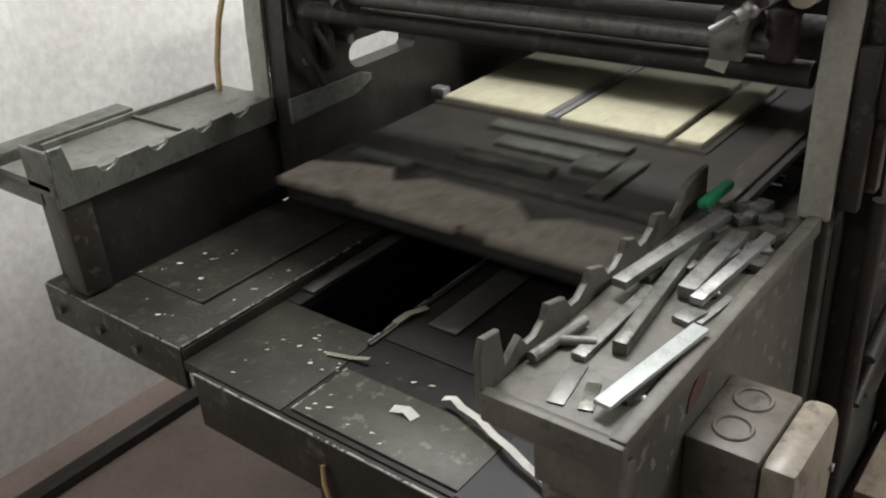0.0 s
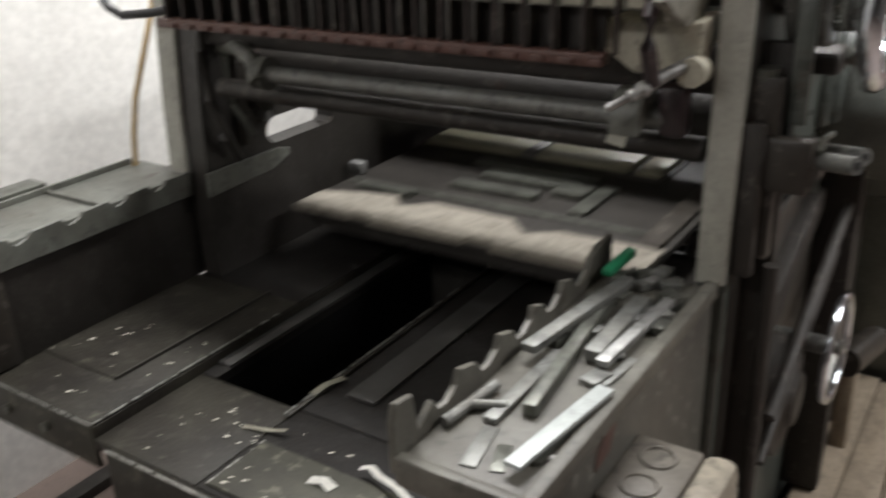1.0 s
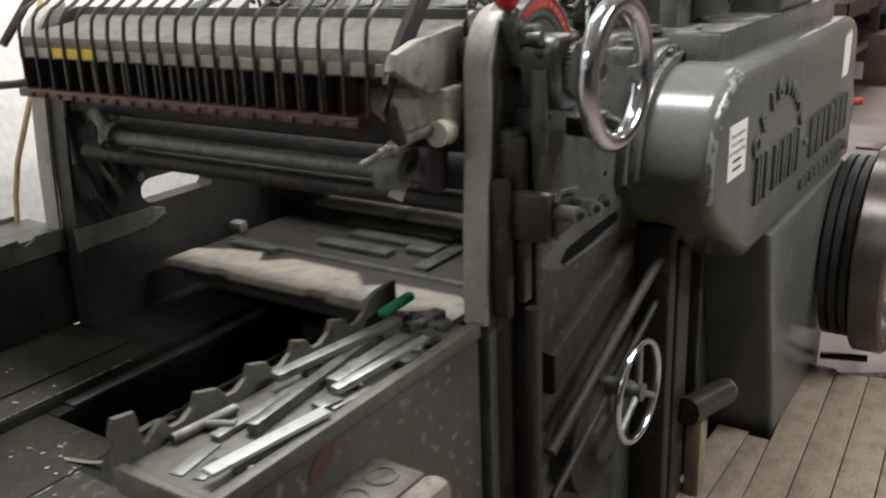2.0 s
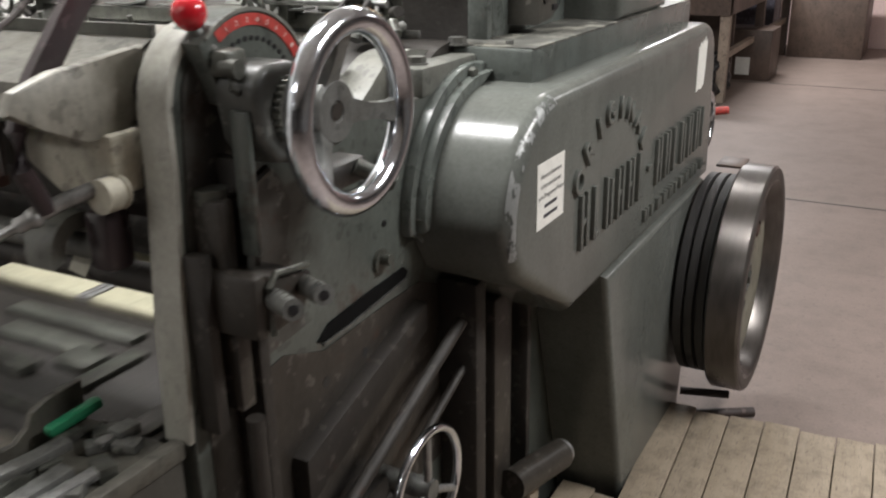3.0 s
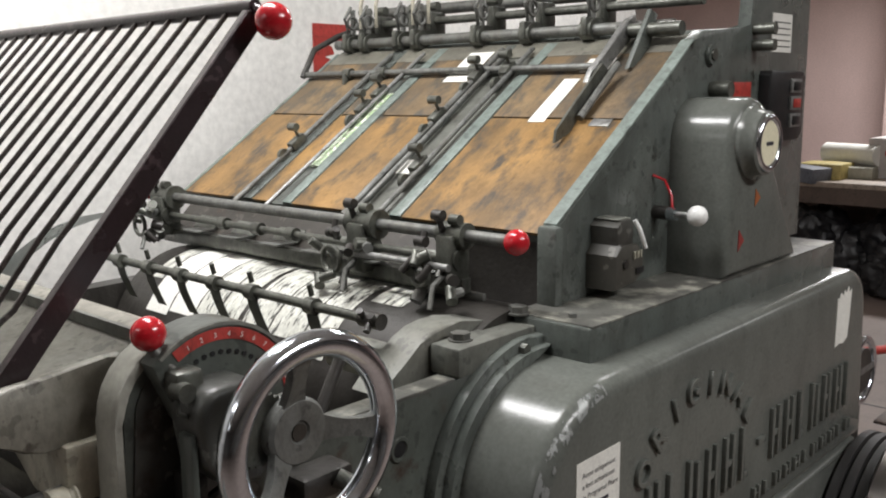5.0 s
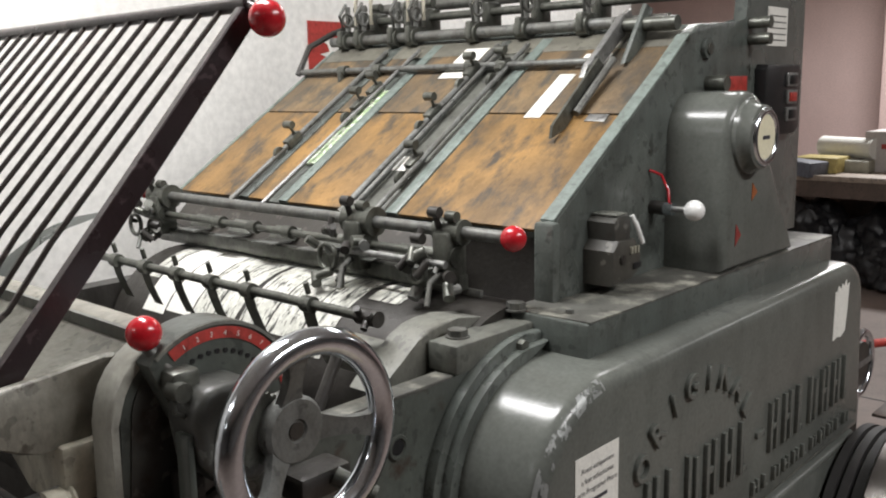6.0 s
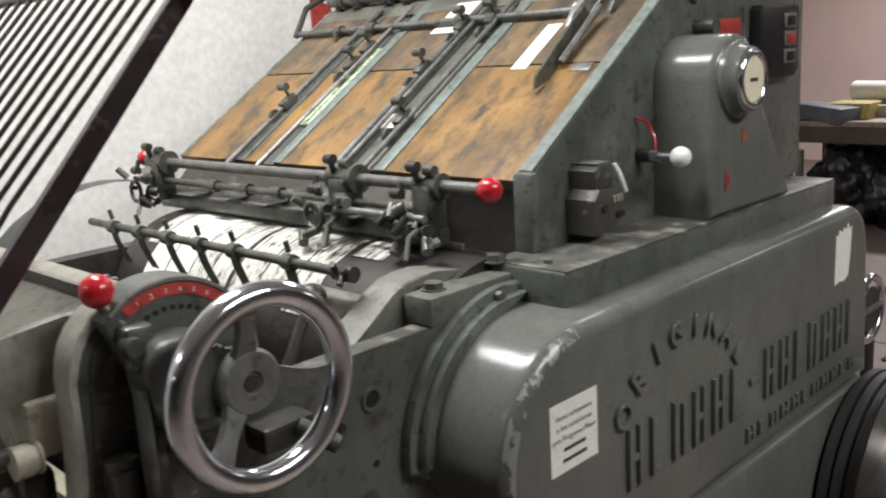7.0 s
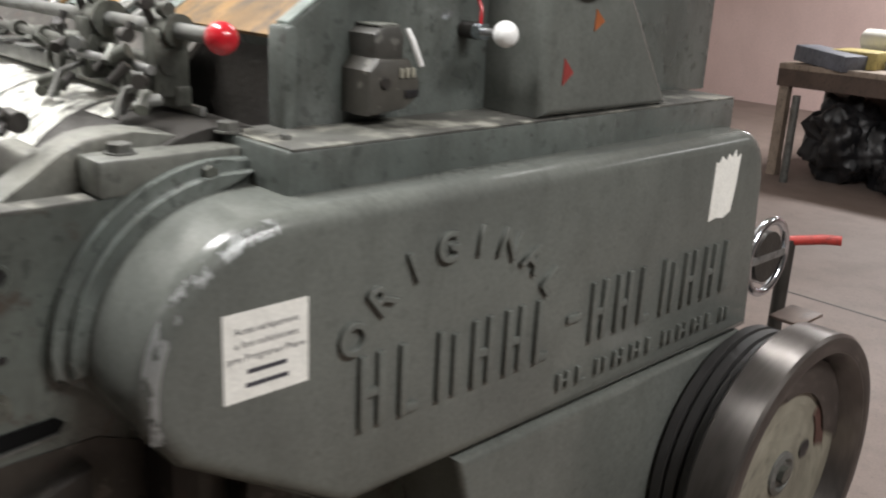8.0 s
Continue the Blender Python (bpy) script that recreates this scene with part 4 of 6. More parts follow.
part("housing_strip", box(new_bm(), -0.135, -0.110, 1.440, 1.449, 1.09, 1.26, 0.003), FRAME, press)
DC = (1.506, 1.252)
sector = [(DC[0] + 0.113 * math.cos(radians(a)), DC[1] + 0.113 * math.sin(radians(a))) for a in range(135, -6, -6)] + [(DC[0] + 0.03, DC[1] - 0.02), (DC[0] - 0.05, DC[1] + 0.01)]
dial = part("dial", prism(new_bm(), sector, -0.205, -0.154, 0.003, 2), FRAME, press, "grey dial with a red number scale")
rim = [(DC[0] + r * math.cos(radians(a)), DC[1] + r * math.sin(radians(a))) for r, seq in ((0.1125, range(130, -1, -5)), (0.1085, range(0, 131, 5))) for a in seq]
part("dial_rim", prism(new_bm(), rim, -0.155, -0.1515), PALE, dial)
bm = new_bm()
o = [(DC[0] + 0.106 * math.cos(radians(a)), DC[1] + 0.106 * math.sin(radians(a))) for a in range(122, 2, -4)]
i = [(DC[0] + 0.0925 * math.cos(radians(a)), DC[1] + 0.0925 * math.sin(radians(a))) for a in range(122, 2, -4)]
for k in range(len(o) - 1):
    bm.faces.new([bm.verts.new((-0.1525, *p)) for p in (o[k], o[k + 1], i[k + 1], i[k])])
part("red_scale", bm, RED_PAINT, dial, "red band with white numbers")
for k in range(10):
    a = 112 - 10.5 * k
    lettering("scale_number", str(k + 1), 0.0085, at_face(-0.1518, DC[0] + 0.0958 * math.cos(radians(a)), DC[1] + 0.0958 * math.sin(radians(a)), a - 90), PAPER, dial)
for k in range(12):
    a = radians(118 - 8 * k)
    part("scale_hole", rod(new_bm(), (-0.154, DC[0] + 0.078 * math.cos(a), DC[1] + 0.078 * math.sin(a)), (-0.1528, DC[0] + 0.078 * math.cos(a), DC[1] + 0.078 * math.sin(a)), 0.0032, 10), BLACK, dial)
part("lever_ball", ball(new_bm(), (-0.17, 1.433, 1.364), 0.0195, 24), RED, press, "glossy red ball knob on a short lever")
part("lever_stem", rod(new_bm(), (-0.17, 1.434, 1.35), (-0.155, 1.455, 1.315), 0.007), DULL, press)
bm = box(new_bm(), FR1, -0.13, 1.44, 1.475, 1.295, 1.325, 0.006)
rod(bm, (-0.14, 1.445, 1.305), (-0.118, 1.445, 1.305), 0.011, 12)
sweep(bm, [(-0.13, 1.44, 1.31), (-0.122, 1.435, 1.285), (-0.125, 1.455, 1.272)], 0.003, 8)
part("lever_latch", bm, DARK_STEEL, press)

lv = part("trip_lever", rod(new_bm(), (-0.225, 1.70, 1.17), (-0.235, 1.765, 1.262), 0.009, 12), OILY, press, "black trip lever seen through the wheel")
part("lever_grip", ball(new_bm(), (-0.236, 1.768, 1.266), 0.022), BLACK, lv)
bm = rod(new_bm(), (-0.10, 1.63, 1.155), (-0.06, 1.66, 1.13), 0.012, 12)
part("crank_pin", bm, DARK_STEEL, press)
part("crank_arm", box(new_bm(), -0.15, -0.10, 1.58, 1.66, 1.13, 1.165, 0.008), OILY, press)

# fittings on the frame's outer face
brk = part("stop_bracket", box(new_bm(), FR1, -0.088, 1.404, 1.428, 1.000, 1.080, 0.008), GREASY, press, "greasy adjusting bracket with two screws")
part("bracket_plate", prism(new_bm(), [(1.420, 1.012), (1.430, 1.004), (1.482, 1.008), (1.496, 1.025), (1.492, 1.062), (1.43, 1.075), (1.420, 1.068)], FR1, -0.085, 0.005, 2), GREASY, brk)
part("bracket_ridge", sweep(new_bm(), [(-0.082, 1.422, 1.006), (-0.082, 1.421, 1.066), (-0.082, 1.433, 1.078), (-0.082, 1.492, 1.070)], 0.0045, 8), DARK_STEEL, brk)
for y, z in ((1.384, 1.062), (1.441, 1.058)):
    p = part("stop_screw", rod(new_bm(), (-0.090, y + 0.050, z - 0.015), (-0.030, y + 0.012, z - 0.004), 0.0125, 20), DULL, brk)
    for q in (0.30, 0.52, 0.74):
        part("screw_ring", torus(new_bm(), (-0.090 + 0.06 * q, y + 0.050 - 0.038 * q, z - 0.015 + 0.011 * q), 0.0123, 0.0016, "X", 20, 6), DARK_STEEL, p)
    part("screw_hole", rod(new_bm(), (-0.0305, y + 0.0123, z - 0.0041), (-0.0290, y + 0.0113, z - 0.0038), 0.006, 12), BLACK, p)
for y0, z0, z1 in ((1.412, 1.06, 1.16), (1.42, 0.89, 1.0)):
    part("guide_bar", box(new_bm(), FR1, -0.138, y0, y0 + 0.025, z0, z1, 0.003), GREASY, press)
bm = rod(new_bm(), (-0.165, 1.430, 1.132), (-0.165, 1.430, 1.150), 0.0165, 18)
rod(bm, (-0.165, 1.430, 1.153), (-0.165, 1.430, 1.170), 0.0185, 18)
part("guide_nut", bm, DARK_STEEL, press)
part("nut_lever", sweep(new_bm(), [(-0.160, 1.445, 1.163), (-0.150, 1.475, 1.160), (-0.140, 1.505, 1.178)], 0.007, 8), GREASY, press)
part("guide_rail", box(new_bm(), FR1, -0.135, 1.455, 1.475, 0.45, 1.20, 0.004), DARK_IRON, press)
part("guide_rail", rod(new_bm(), (-0.13, 1.43, 0.3), (-0.13, 1.43, 0.88), 0.012, 12), DARK_IRON, press)
part("guide_rail", box(new_bm(), FR1, -0.150, 1.388, 1.408, 0.87, 1.10, 0.004), DARK_IRON, press)
# No slot is cut; a flat dark sheet stands for its shade.
part("slot_shade", prism(new_bm(), [(1.626, 0.887), (1.655, 0.905), (1.75, 0.913), (1.868, 0.919), (1.880, 0.909), (1.872, 0.900), (1.80, 0.893), (1.707, 0.884), (1.64, 0.882)], FR1 - 0.001, FR1 + 0.003), PIT_SHADE, side, "flat dark sheet for the shade inside the frame's slot")
# Irregular dark sheet laid flat on the frame's outer face.
part("dark_frame_sheet", prism(new_bm(), [(1.385, 0.90), (1.60, 0.925), (1.60, 0.97), (1.572, 1.05), (1.59, 1.11), (1.56, 1.16), (1.52, 1.18), (1.49, 1.22), (1.470, 1.30)] + arc(1.481, 1.265, 0.066, 130, 180, 5) + [(1.400, 1.10)], FR1 - 0.001, FR1 + 0.003), DARKFACE, side, "flat dark sheet behind the frame's front edge")
part("slot_lip", prism(new_bm(), [(1.64, 0.876), (1.707, 0.878), (1.80, 0.886), (1.872, 0.894), (1.872, 0.897), (1.80, 0.890), (1.707, 0.882), (1.64, 0.880)], FR1, FR1 + 0.004), DULL, side)
part("thin_rod", rod(new_bm(), (-0.130, 1.452, 1.185), (-0.130, 1.448, 1.062), 0.0045, 10), DULL, press)
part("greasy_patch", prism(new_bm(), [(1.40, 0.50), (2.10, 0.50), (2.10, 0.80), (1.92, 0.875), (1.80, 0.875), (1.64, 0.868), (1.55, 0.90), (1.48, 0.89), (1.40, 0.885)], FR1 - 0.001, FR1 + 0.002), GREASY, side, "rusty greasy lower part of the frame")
bm = rod(new_bm(), (FR1, 1.800, 0.953), (FR1 + 0.006, 1.800, 0.953), 0.020, 20)
rod(bm, (FR1, 1.800, 0.955), (FR1 + 0.022, 1.800, 0.958), 0.009, 14)
part("oil_nipple", bm, DARK_STEEL, press)
for y, z, r in ((1.612, 0.997, 0.007), (1.641, 0.817, 0.009), (1.744, 0.819, 0.008), (1.815, 1.111, 0.012), (1.816, 1.010, 0.005), (1.758, 1.087, 0.006)):
    part("bolt_hole", rod(new_bm(), (FR1 - 0.001, y, z), (FR1 + 0.0025, y, z), r, 14), BLACK, side)
part("hole_rim", torus(new_bm(), (FR1 + 0.001, 1.815, 1.111), 0.016, 0.004, "X", 24, 6), FRAME, side)
bm = new_bm()
prism(bm, [(1.55, 0.66), (1.90, 0.80), (1.90, 0.85), (1.55, 0.74)], FR1, -0.150, 0.008, 2)
part("cast_rib", bm, DARK_IRON, press)
part("slanted_rod", rod(new_bm(), (-0.115, 1.46, 0.60), (-0.115, 1.95, 0.80), 0.011, 12), DARK_IRON, press)
part("slanted_rod", rod(new_bm(), (-0.130, 1.50, 0.48), (-0.130, 2.0, 0.70), 0.008, 12), DARK_IRON, press)
part("upright_post", box(new_bm(), FR1, -0.10, 1.98, 2.02, 0.1, 0.86, 0.006), DARK_IRON, press)
part("upright_post", box(new_bm(), FR1, -0.12, 2.10, 2.18, 0.1, 0.78, 0.008), GREASY, press)
part("upright_post", box(new_bm(), FR1, -0.13, 2.28, 2.30, 0.1, 0.76, 0.004), DARK_IRON, press)
bm = lathe(new_bm(), [(FR1, 0.0), (FR1, 0.12), (-0.135, 0.115), (-0.125, 0.06), (-0.115, 0.05), (-0.115, 0.0)], (0, 1.70, 0.50), "X", 36)
part("round_casting", bm, DARK_IRON, press)
low = part("lower_handwheel", torus(new_bm(), (-0.07, 1.745, 0.60), 0.100, 0.0075, "X", 48, 10), CHROME, press, "small thin chrome handwheel")
part("hub", rod(new_bm(), (FR1, 1.745, 0.60), (-0.06, 1.745, 0.60), 0.018, 18), DULL, low)
for a in (90, 210, 330):
    c, s = math.cos(radians(a)), math.sin(radians(a))
    part("spoke", rod(new_bm(), (-0.07, 1.745 + 0.015 * c, 0.60 + 0.015 * s), (-0.07, 1.745 + 0.099 * c, 0.60 + 0.099 * s), 0.007, 10), STEEL, low)
ped = part("pedal", rod(new_bm(), (-0.10, 2.13, 0.36), (-0.07, 2.33, 0.33), 0.034, 20), GREASY, press, "round foot pedal with a bright worn end")
part("pedal_end", rod(new_bm(), (-0.071, 2.325, 0.3305), (-0.0695, 2.345, 0.328), 0.030, 20), STEEL, ped)
part("pedal_leg", box(new_bm(), -0.12, -0.08, 2.19, 2.24, 0.0, 0.34, 0.006), PINE, ped, "short wooden prop below the pedal")

# ---- flywheel and belts ----
FY, FZ = 3.245, 0.465


def ring(r, a0, a1):
    return [(r * math.cos(radians(a0 + (a1 - a0) * k / 8)), r * math.sin(radians(a0 + (a1 - a0) * k / 8))) for k in range(9)]


fly = part("flywheel", lathe(new_bm(), [(0.100, 0.25), (0.098, 0.322), (0.104, 0.328), (0.182, 0.328), (0.188, 0.322), (0.188, 0.288), (0.176, 0.278), (0.150, 0.268), (0.120, 0.25), (0.100, 0.25)], (0, 0, 0), "X", 72), RIM, press, "heavy flywheel with a bright worn rim")
part("rim_face", lathe(new_bm(), [(0.1875, 0.3215), (0.1892, 0.318), (0.1892, 0.292), (0.1875, 0.2885)], (0, 0, 0), "X", 72), WHEEL_BROWN, fly, "dark brown face of the rim")
part("flywheel_web", lathe(new_bm(), [(0.120, 0.258), (0.140, 0.255), (0.143, 0.248), (0.138, 0.20), (0.132, 0.08), (0.140, 0.06), (0.140, 0.0)], (0, 0, 0), "X", 56), WEB, fly, "cream painted wheel disc")
part("wheel_ring", prism(new_bm(), ring(0.262, -165, -50) + ring(0.185, -62, -150), 0.125, 0.1455), WHEEL_BROWN, fly, "dark brown segment of the wheel disc")
part("flywheel_hub", lathe(new_bm(), [(0.10, 0.0), (0.10, 0.055), (0.146, 0.05), (0.150, 0.038), (0.142, 0.030), (0.142, 0.0)], (0, 0, 0), "X", 32), DULL, fly)
part("hub_nut", rod(new_bm(), (0.13, 0, 0), (0.156, 0, 0), 0.020, 6), DARK_STEEL, fly)
part("pale_patch", prism(new_bm(), ring(0.262, -18, 20) + ring(0.20, 14, -12), 0.130, 0.1475), CREAM, fly, "bare cream patch on the wheel disc")
part("disc_slot", prism(new_bm(), ring(0.135, 70, 112) + ring(0.117, 112, 70), 0.120, 0.1365), BLACK, fly)
part("disc_hole", rod(new_bm(), (0.12, -0.11, -0.045), (0.1365, -0.11, -0.045), 0.022, 20), BLACK, fly)
part("rust_patch", prism(new_bm(), ring(0.20, 195, 235) + ring(0.16, 230, 200), 0.120, 0.1405), RUSTY, fly)
fly.matrix_basis = pose(0, FY, FZ)
prof = [(0.006, 0.0), (0.006, 0.285)]
for k in range(3):
    x = 0.008 + 0.030 * k
    prof += [(x, 0.292), (x + 0.020, 0.292), (x + 0.023, 0.275), (x + 0.027, 0.275)]
prof += [(0.098, 0.285), (0.098, 0.0)]
part("belt_pulley", lathe(new_bm(), prof, (0, 0, 0), "X", 64), RUBBER, fly, "black belts on a grooved pulley")
part("belt_guard_tip", box(new_bm(), 0.005, 0.08, 3.36, 3.47, 0.752, 0.760, 0.002), BROWN_TOP, press)
part("foot_bar", rod(new_bm(), (-0.05, 3.10, 0.03), (0.20, 3.27, 0.02), 0.016, 10), RUSTY_DARK, press)
part("foot_bar", rod(new_bm(), (0.0, 3.16, 0.10), (0.14, 3.17, 0.115), 0.012, 10), RUSTY_DARK, press)
rear = part("rear_handwheel", torus(new_bm(), (-0.05, 3.42, 0.87), 0.085, 0.010), CHROME, press, "chrome rear handwheel")
part("hub", rod(new_bm(), (-0.15, 3.42, 0.87), (-0.045, 3.42, 0.87), 0.06, 24), OILY, rear)
part("spoke", box(new_bm(), -0.056, -0.044, 3.34, 3.50, 0.86, 0.88, 0.003), STEEL, rear)
lever = thing("red_lever", "red lever handle on a dark stand behind the press", "lever")
part("handle", sweep(new_bm(), [(-0.20, 3.85, 0.795), (-0.16, 3.868, 0.803), (-0.12, 3.885, 0.812), (-0.078, 3.900, 0.816)], 0.014, 12), RED_PAINT, lever)
part("stand", sweep(new_bm(), [(-0.20, 3.85, 0.0), (-0.20, 3.85, 0.4), (-0.20, 3.85, 0.80)], 0.02, 12), OILY, lever)
part("foot", box(new_bm(), -0.32, -0.08, 3.74, 3.96, 0.0, 0.03, 0.006), OILY, lever)

# ---- delivery end: roller, comb, apron ----
roll = part("delivery_roller", rod(new_bm(), (-1.06, 1.365, 1.096), (-0.27, 1.365, 1.100), 0.0150, 24), DULL, press, "long worn steel delivery roller")
part("lower_roller", rod(new_bm(), (-1.22, 1.41, 1.045), (-0.24, 1.42, 1.045), 0.019, 20), DARK_IRON, press)
part("rear_roller", rod(new_bm(), (-1.25, 1.56, 1.06), (-0.22, 1.56, 1.06), 0.05, 24), DARK_IRON, press)
part("roller_cap", lathe(new_bm(), [(-0.03, 0.0), (-0.03, 0.020), (-0.010, 0.020), (-0.008, 0.0175), (-0.005, 0.0175), (-0.003, 0.021), (0.0, 0.020), (0.0, 0.0)], (-0.242, 1.370, 1.173), "Y", 28), BEIGE, press)
lev = part("roller_lever", sweep(new_bm(), [(-0.245, 1.36, 1.185), (-0.27, 1.315, 1.172), (-0.30, 1.275, 1.150)], 0.0095, 12), STEEL, press, "bright steel roller lever")
part("lever_tip", rod(new_bm(), (-0.29, 1.288, 1.157), (-0.325, 1.26, 1.135), 0.006, 12), STEEL, lev)
part("lever_tip", ball(new_bm(), (-0.288, 1.290, 1.158), 0.012), STEEL, lev)
bm = new_bm()
prism(bm, arc(1.355, 1.10, 0.045, 200, 20, 8) + arc(1.355, 1.10, 0.028, 20, 200, 8), -0.345, -0.30, 0.003, 2)
part("roller_saddle", bm, PALE_DIM, press)
part("roller_bracket", box(new_bm(), -0.29, -0.25, 1.35, 1.39, 1.075, 1.15, 0.010), MAROON, press)
bm = sweep(new_bm(), [(-1.25, 1.45, 1.12), (-1.15, 1.40, 1.13), (-1.08, 1.365, 1.12), (-1.045, 1.34, 1.085)], 0.016, 12)
rod(bm, (-1.07, 1.365, 1.096), (-1.04, 1.365, 1.096), 0.030, 18)
part("roller_arm", bm, PALE_DIM, press)
bm = new_bm()
front, rear = [(-0.385, 1.232), (-0.2365, 1.238), (-0.2365, 1.168), (-0.33, 1.160), (-0.385, 1.195)], []
for y in (1.362, 1.455):
    rear.append([bm.verts.new((x, y, z)) for x, z in front])
bm.faces.new(rear[0]), bm.faces.new(rear[1][::-1])
for k in range(5):
    bm.faces.new((rear[0][k], rear[0][(k + 1) % 5], rear[1][(k + 1) % 5], rear[1][k]))
bmesh.ops.bevel(bm, geom=list(bm.edges), offset=0.006, segments=2, affect="EDGES", profile=0.5)
part("bearing_block", bm, BEIGE, press, "pale beige bearing block")
part("paper_flap", box(new_bm(), -0.015, 0.015, -0.002, 0.002, -0.055, 0.0, 0.0, pose(-0.36, 1.42, 1.09, -25, 12, 0)), CREAM, press)
part("paper_tag", box(new_bm(), -0.285, -0.262, 1.35, 1.355, 1.238, 1.262), PAPER, press)
end = [(1.440, 1.326), (1.425, 1.324), (1.312, 1.314), (1.262, 1.300), (1.25, 1.278), (1.29, 1.258), (1.325, 1.238), (1.345, 1.232), (1.395, 1.232), (1.418, 1.246), (1.420, 1.275), (1.44, 1.312)]
part("apron_end", prism(new_bm(), end, -0.266, -0.250, 0.004, 2, True), APRON, press, "grey end plate of the delivery apron")
part("apron_shaft", rod(new_bm(), (-0.30, 1.445, 1.275), (-0.21, 1.445, 1.275), 0.03, 20), OILY, press)
bm = new_bm()
rows = []
for y, z in ((1.47, 1.332), (1.44, 1.318), (1.40, 1.312), (1.345, 1.306), (1.315, 1.298), (1.305, 1.280), (1.303, 1.258)):
    rows.append([bm.verts.new((x, y, z)) for x in (-1.235, -0.262)])
for r0, r1 in zip(rows, rows[1:]):
    bm.faces.new((r0[0], r0[1], r1[1], r1[0]))
bmesh.ops.solidify(bm, geom=list(bm.faces), thickness=0.004)
part("apron", bm, APRON, press, "dull grey sheet-metal delivery apron")
part("apron_roll", rod(new_bm(), (-1.235, 1.505, 1.298), (-0.268, 1.505, 1.298), 0.042, 32), ROLL, press, "beige roll behind the delivery apron")
part("apron_back", box(new_bm(), -1.235, -0.262, 1.466, 1.472, 1.20, 1.345), PALE_DIM, press)
for k in range(20):
    x = -1.21 + 0.047 * k
    part("tape_patch", box(new_bm(), x, x + 0.036, 1.298, 1.3005, 1.262, 1.280), YELLOW_TAPE if k in (2, 3, 4) else CREAM, press)
part("comb_back", box(new_bm(), -1.235, -0.36, 1.325, 1.335, 1.20, 1.262), OILY, press)
comb = part("comb_bar", box(new_bm(), -1.235, -0.345, 1.285, 1.312, 1.182, 1.200, 0.004), RUSTY, press, "brown-red comb bar")
for k in range(20):
    x = -1.215 + 0.044 * k
    part("comb_finger", box(new_bm(), x, x + 0.006, 1.296, 1.328, 1.196, 1.258, 0.001), GREASY, comb)
    part("comb_foot", box(new_bm(), x + 0.014, x + 0.036, 1.280, 1.298, 1.184, 1.194, 0.002), RUSTY, comb)
part("cross_beam", box(new_bm(), -1.26, -0.215, 1.40, 1.46, 1.13, 1.20, 0.008), DARK_IRON, press)

# ---- delivery rack of bent rods ----
R0 = Vector((0, 1.365, 1.396))
R1 = Vector((0, 1.665, 1.722))
bar = [(1.285, 1.255), (1.300, 1.262), (1.333, 1.301), (1.676, 1.702), (1.674, 1.722), (1.656, 1.722), (1.310, 1.318), (1.276, 1.277)]
rack = part("delivery_rack", prism(new_bm(), bar, -0.287, -0.273, 0.002, 1, True), MAROON, press, "dark maroon sheet delivery rack of thin rods")
part("rack_foot", sweep(new_bm(), [(-0.279, 1.295, 1.290), (-0.279, 1.280, 1.255), (-0.279, 1.278, 1.215), (-0.279, 1.30, 1.165)], 0.011, 10), MAROON, rack)
part("rack_top_bar", rod(new_bm(), (-1.25, R1.y + 0.004, R1.z + 0.004), (-0.275, R1.y + 0.004, R1.z + 0.004), 0.010, 12), MAROON, rack)
part("rack_stub", rod(new_bm(), (-0.28, R1.y + 0.004, R1.z + 0.004), (-0.245, R1.y + 0.003, R1.z - 0.008), 0.007, 12), MAROON, rack)
part("rack_ball", ball(new_bm(), (-0.235, R1.y + 0.001, R1.z - 0.016), 0.0235, 24), RED, rack, "large red ball on the rack's corner")
part("rack_side_bar", rod(new_bm(), (-1.25, 1.28, 1.285), (-1.25, R1.y, R1.z), 0.009, 10), MAROON, rack)
for k in range(20):
    x = -1.212 + 0.0464 * k
    pts = [R1 + (R0 - R1) * (j / 6) for j in range(6)]
    pts = [Vector((x, p.y, p.z)) for p in pts] + [Vector((x, y, z)) for y, z in ((1.385, 1.412), (1.358, 1.378), (1.335, 1.362), (1.315, 1.352), (1.302, 1.335), (1.297, 1.31), (1.2955, 1.27), (1.294, 1.20))]
    part("rack_rod", sweep(new_bm(), pts, 0.0036, 6), COPPER, rack)
part("rack_strap", box(new_bm(), -0.93, -0.912, -0.006, 0.0, 0.0, 0.46, 0.0,
     Matrix.Translation((0, 1.262, 1.30)) @ Vector((0, 0.3, 0.326)).to_track_quat("Z", "Y").to_matrix().to_4x4()), CABLE, rack)

# ---- feed-out table at the front ----
table = part("table_wing", box(new_bm(), -1.445, -1.028, 0.862, 1.36, 0.612, 0.63, 0.002), TABLE, press, "oily steel table wing strewn with paper scraps")
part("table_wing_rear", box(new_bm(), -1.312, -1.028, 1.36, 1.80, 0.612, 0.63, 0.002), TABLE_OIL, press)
part("wing_front", box(new_bm(), -1.445, -1.03, 0.858, 0.868, 0.545, 0.626, 0.002), PLATE, table)
for x in (-1.40, -1.27, -1.16):
    part("front_bolt", rod(new_bm(), (x, 0.859, 0.585), (x, 0.850, 0.585), 0.009, 8), DARK_STEEL, table)
part("wing_side", box(new_bm(), -1.034, -1.026, 0.862, 1.80, 0.58, 0.626, 0.001), TABLE, table)
part("wing_plate", box(new_bm(), -1.32, -1.11, 0.972, 1.30, 0.63, 0.6325), TABLE, table)
part("plate_edge", box(new_bm(), -1.112, -1.108, 0.972, 1.36, 0.63, 0.636), OILY, table)
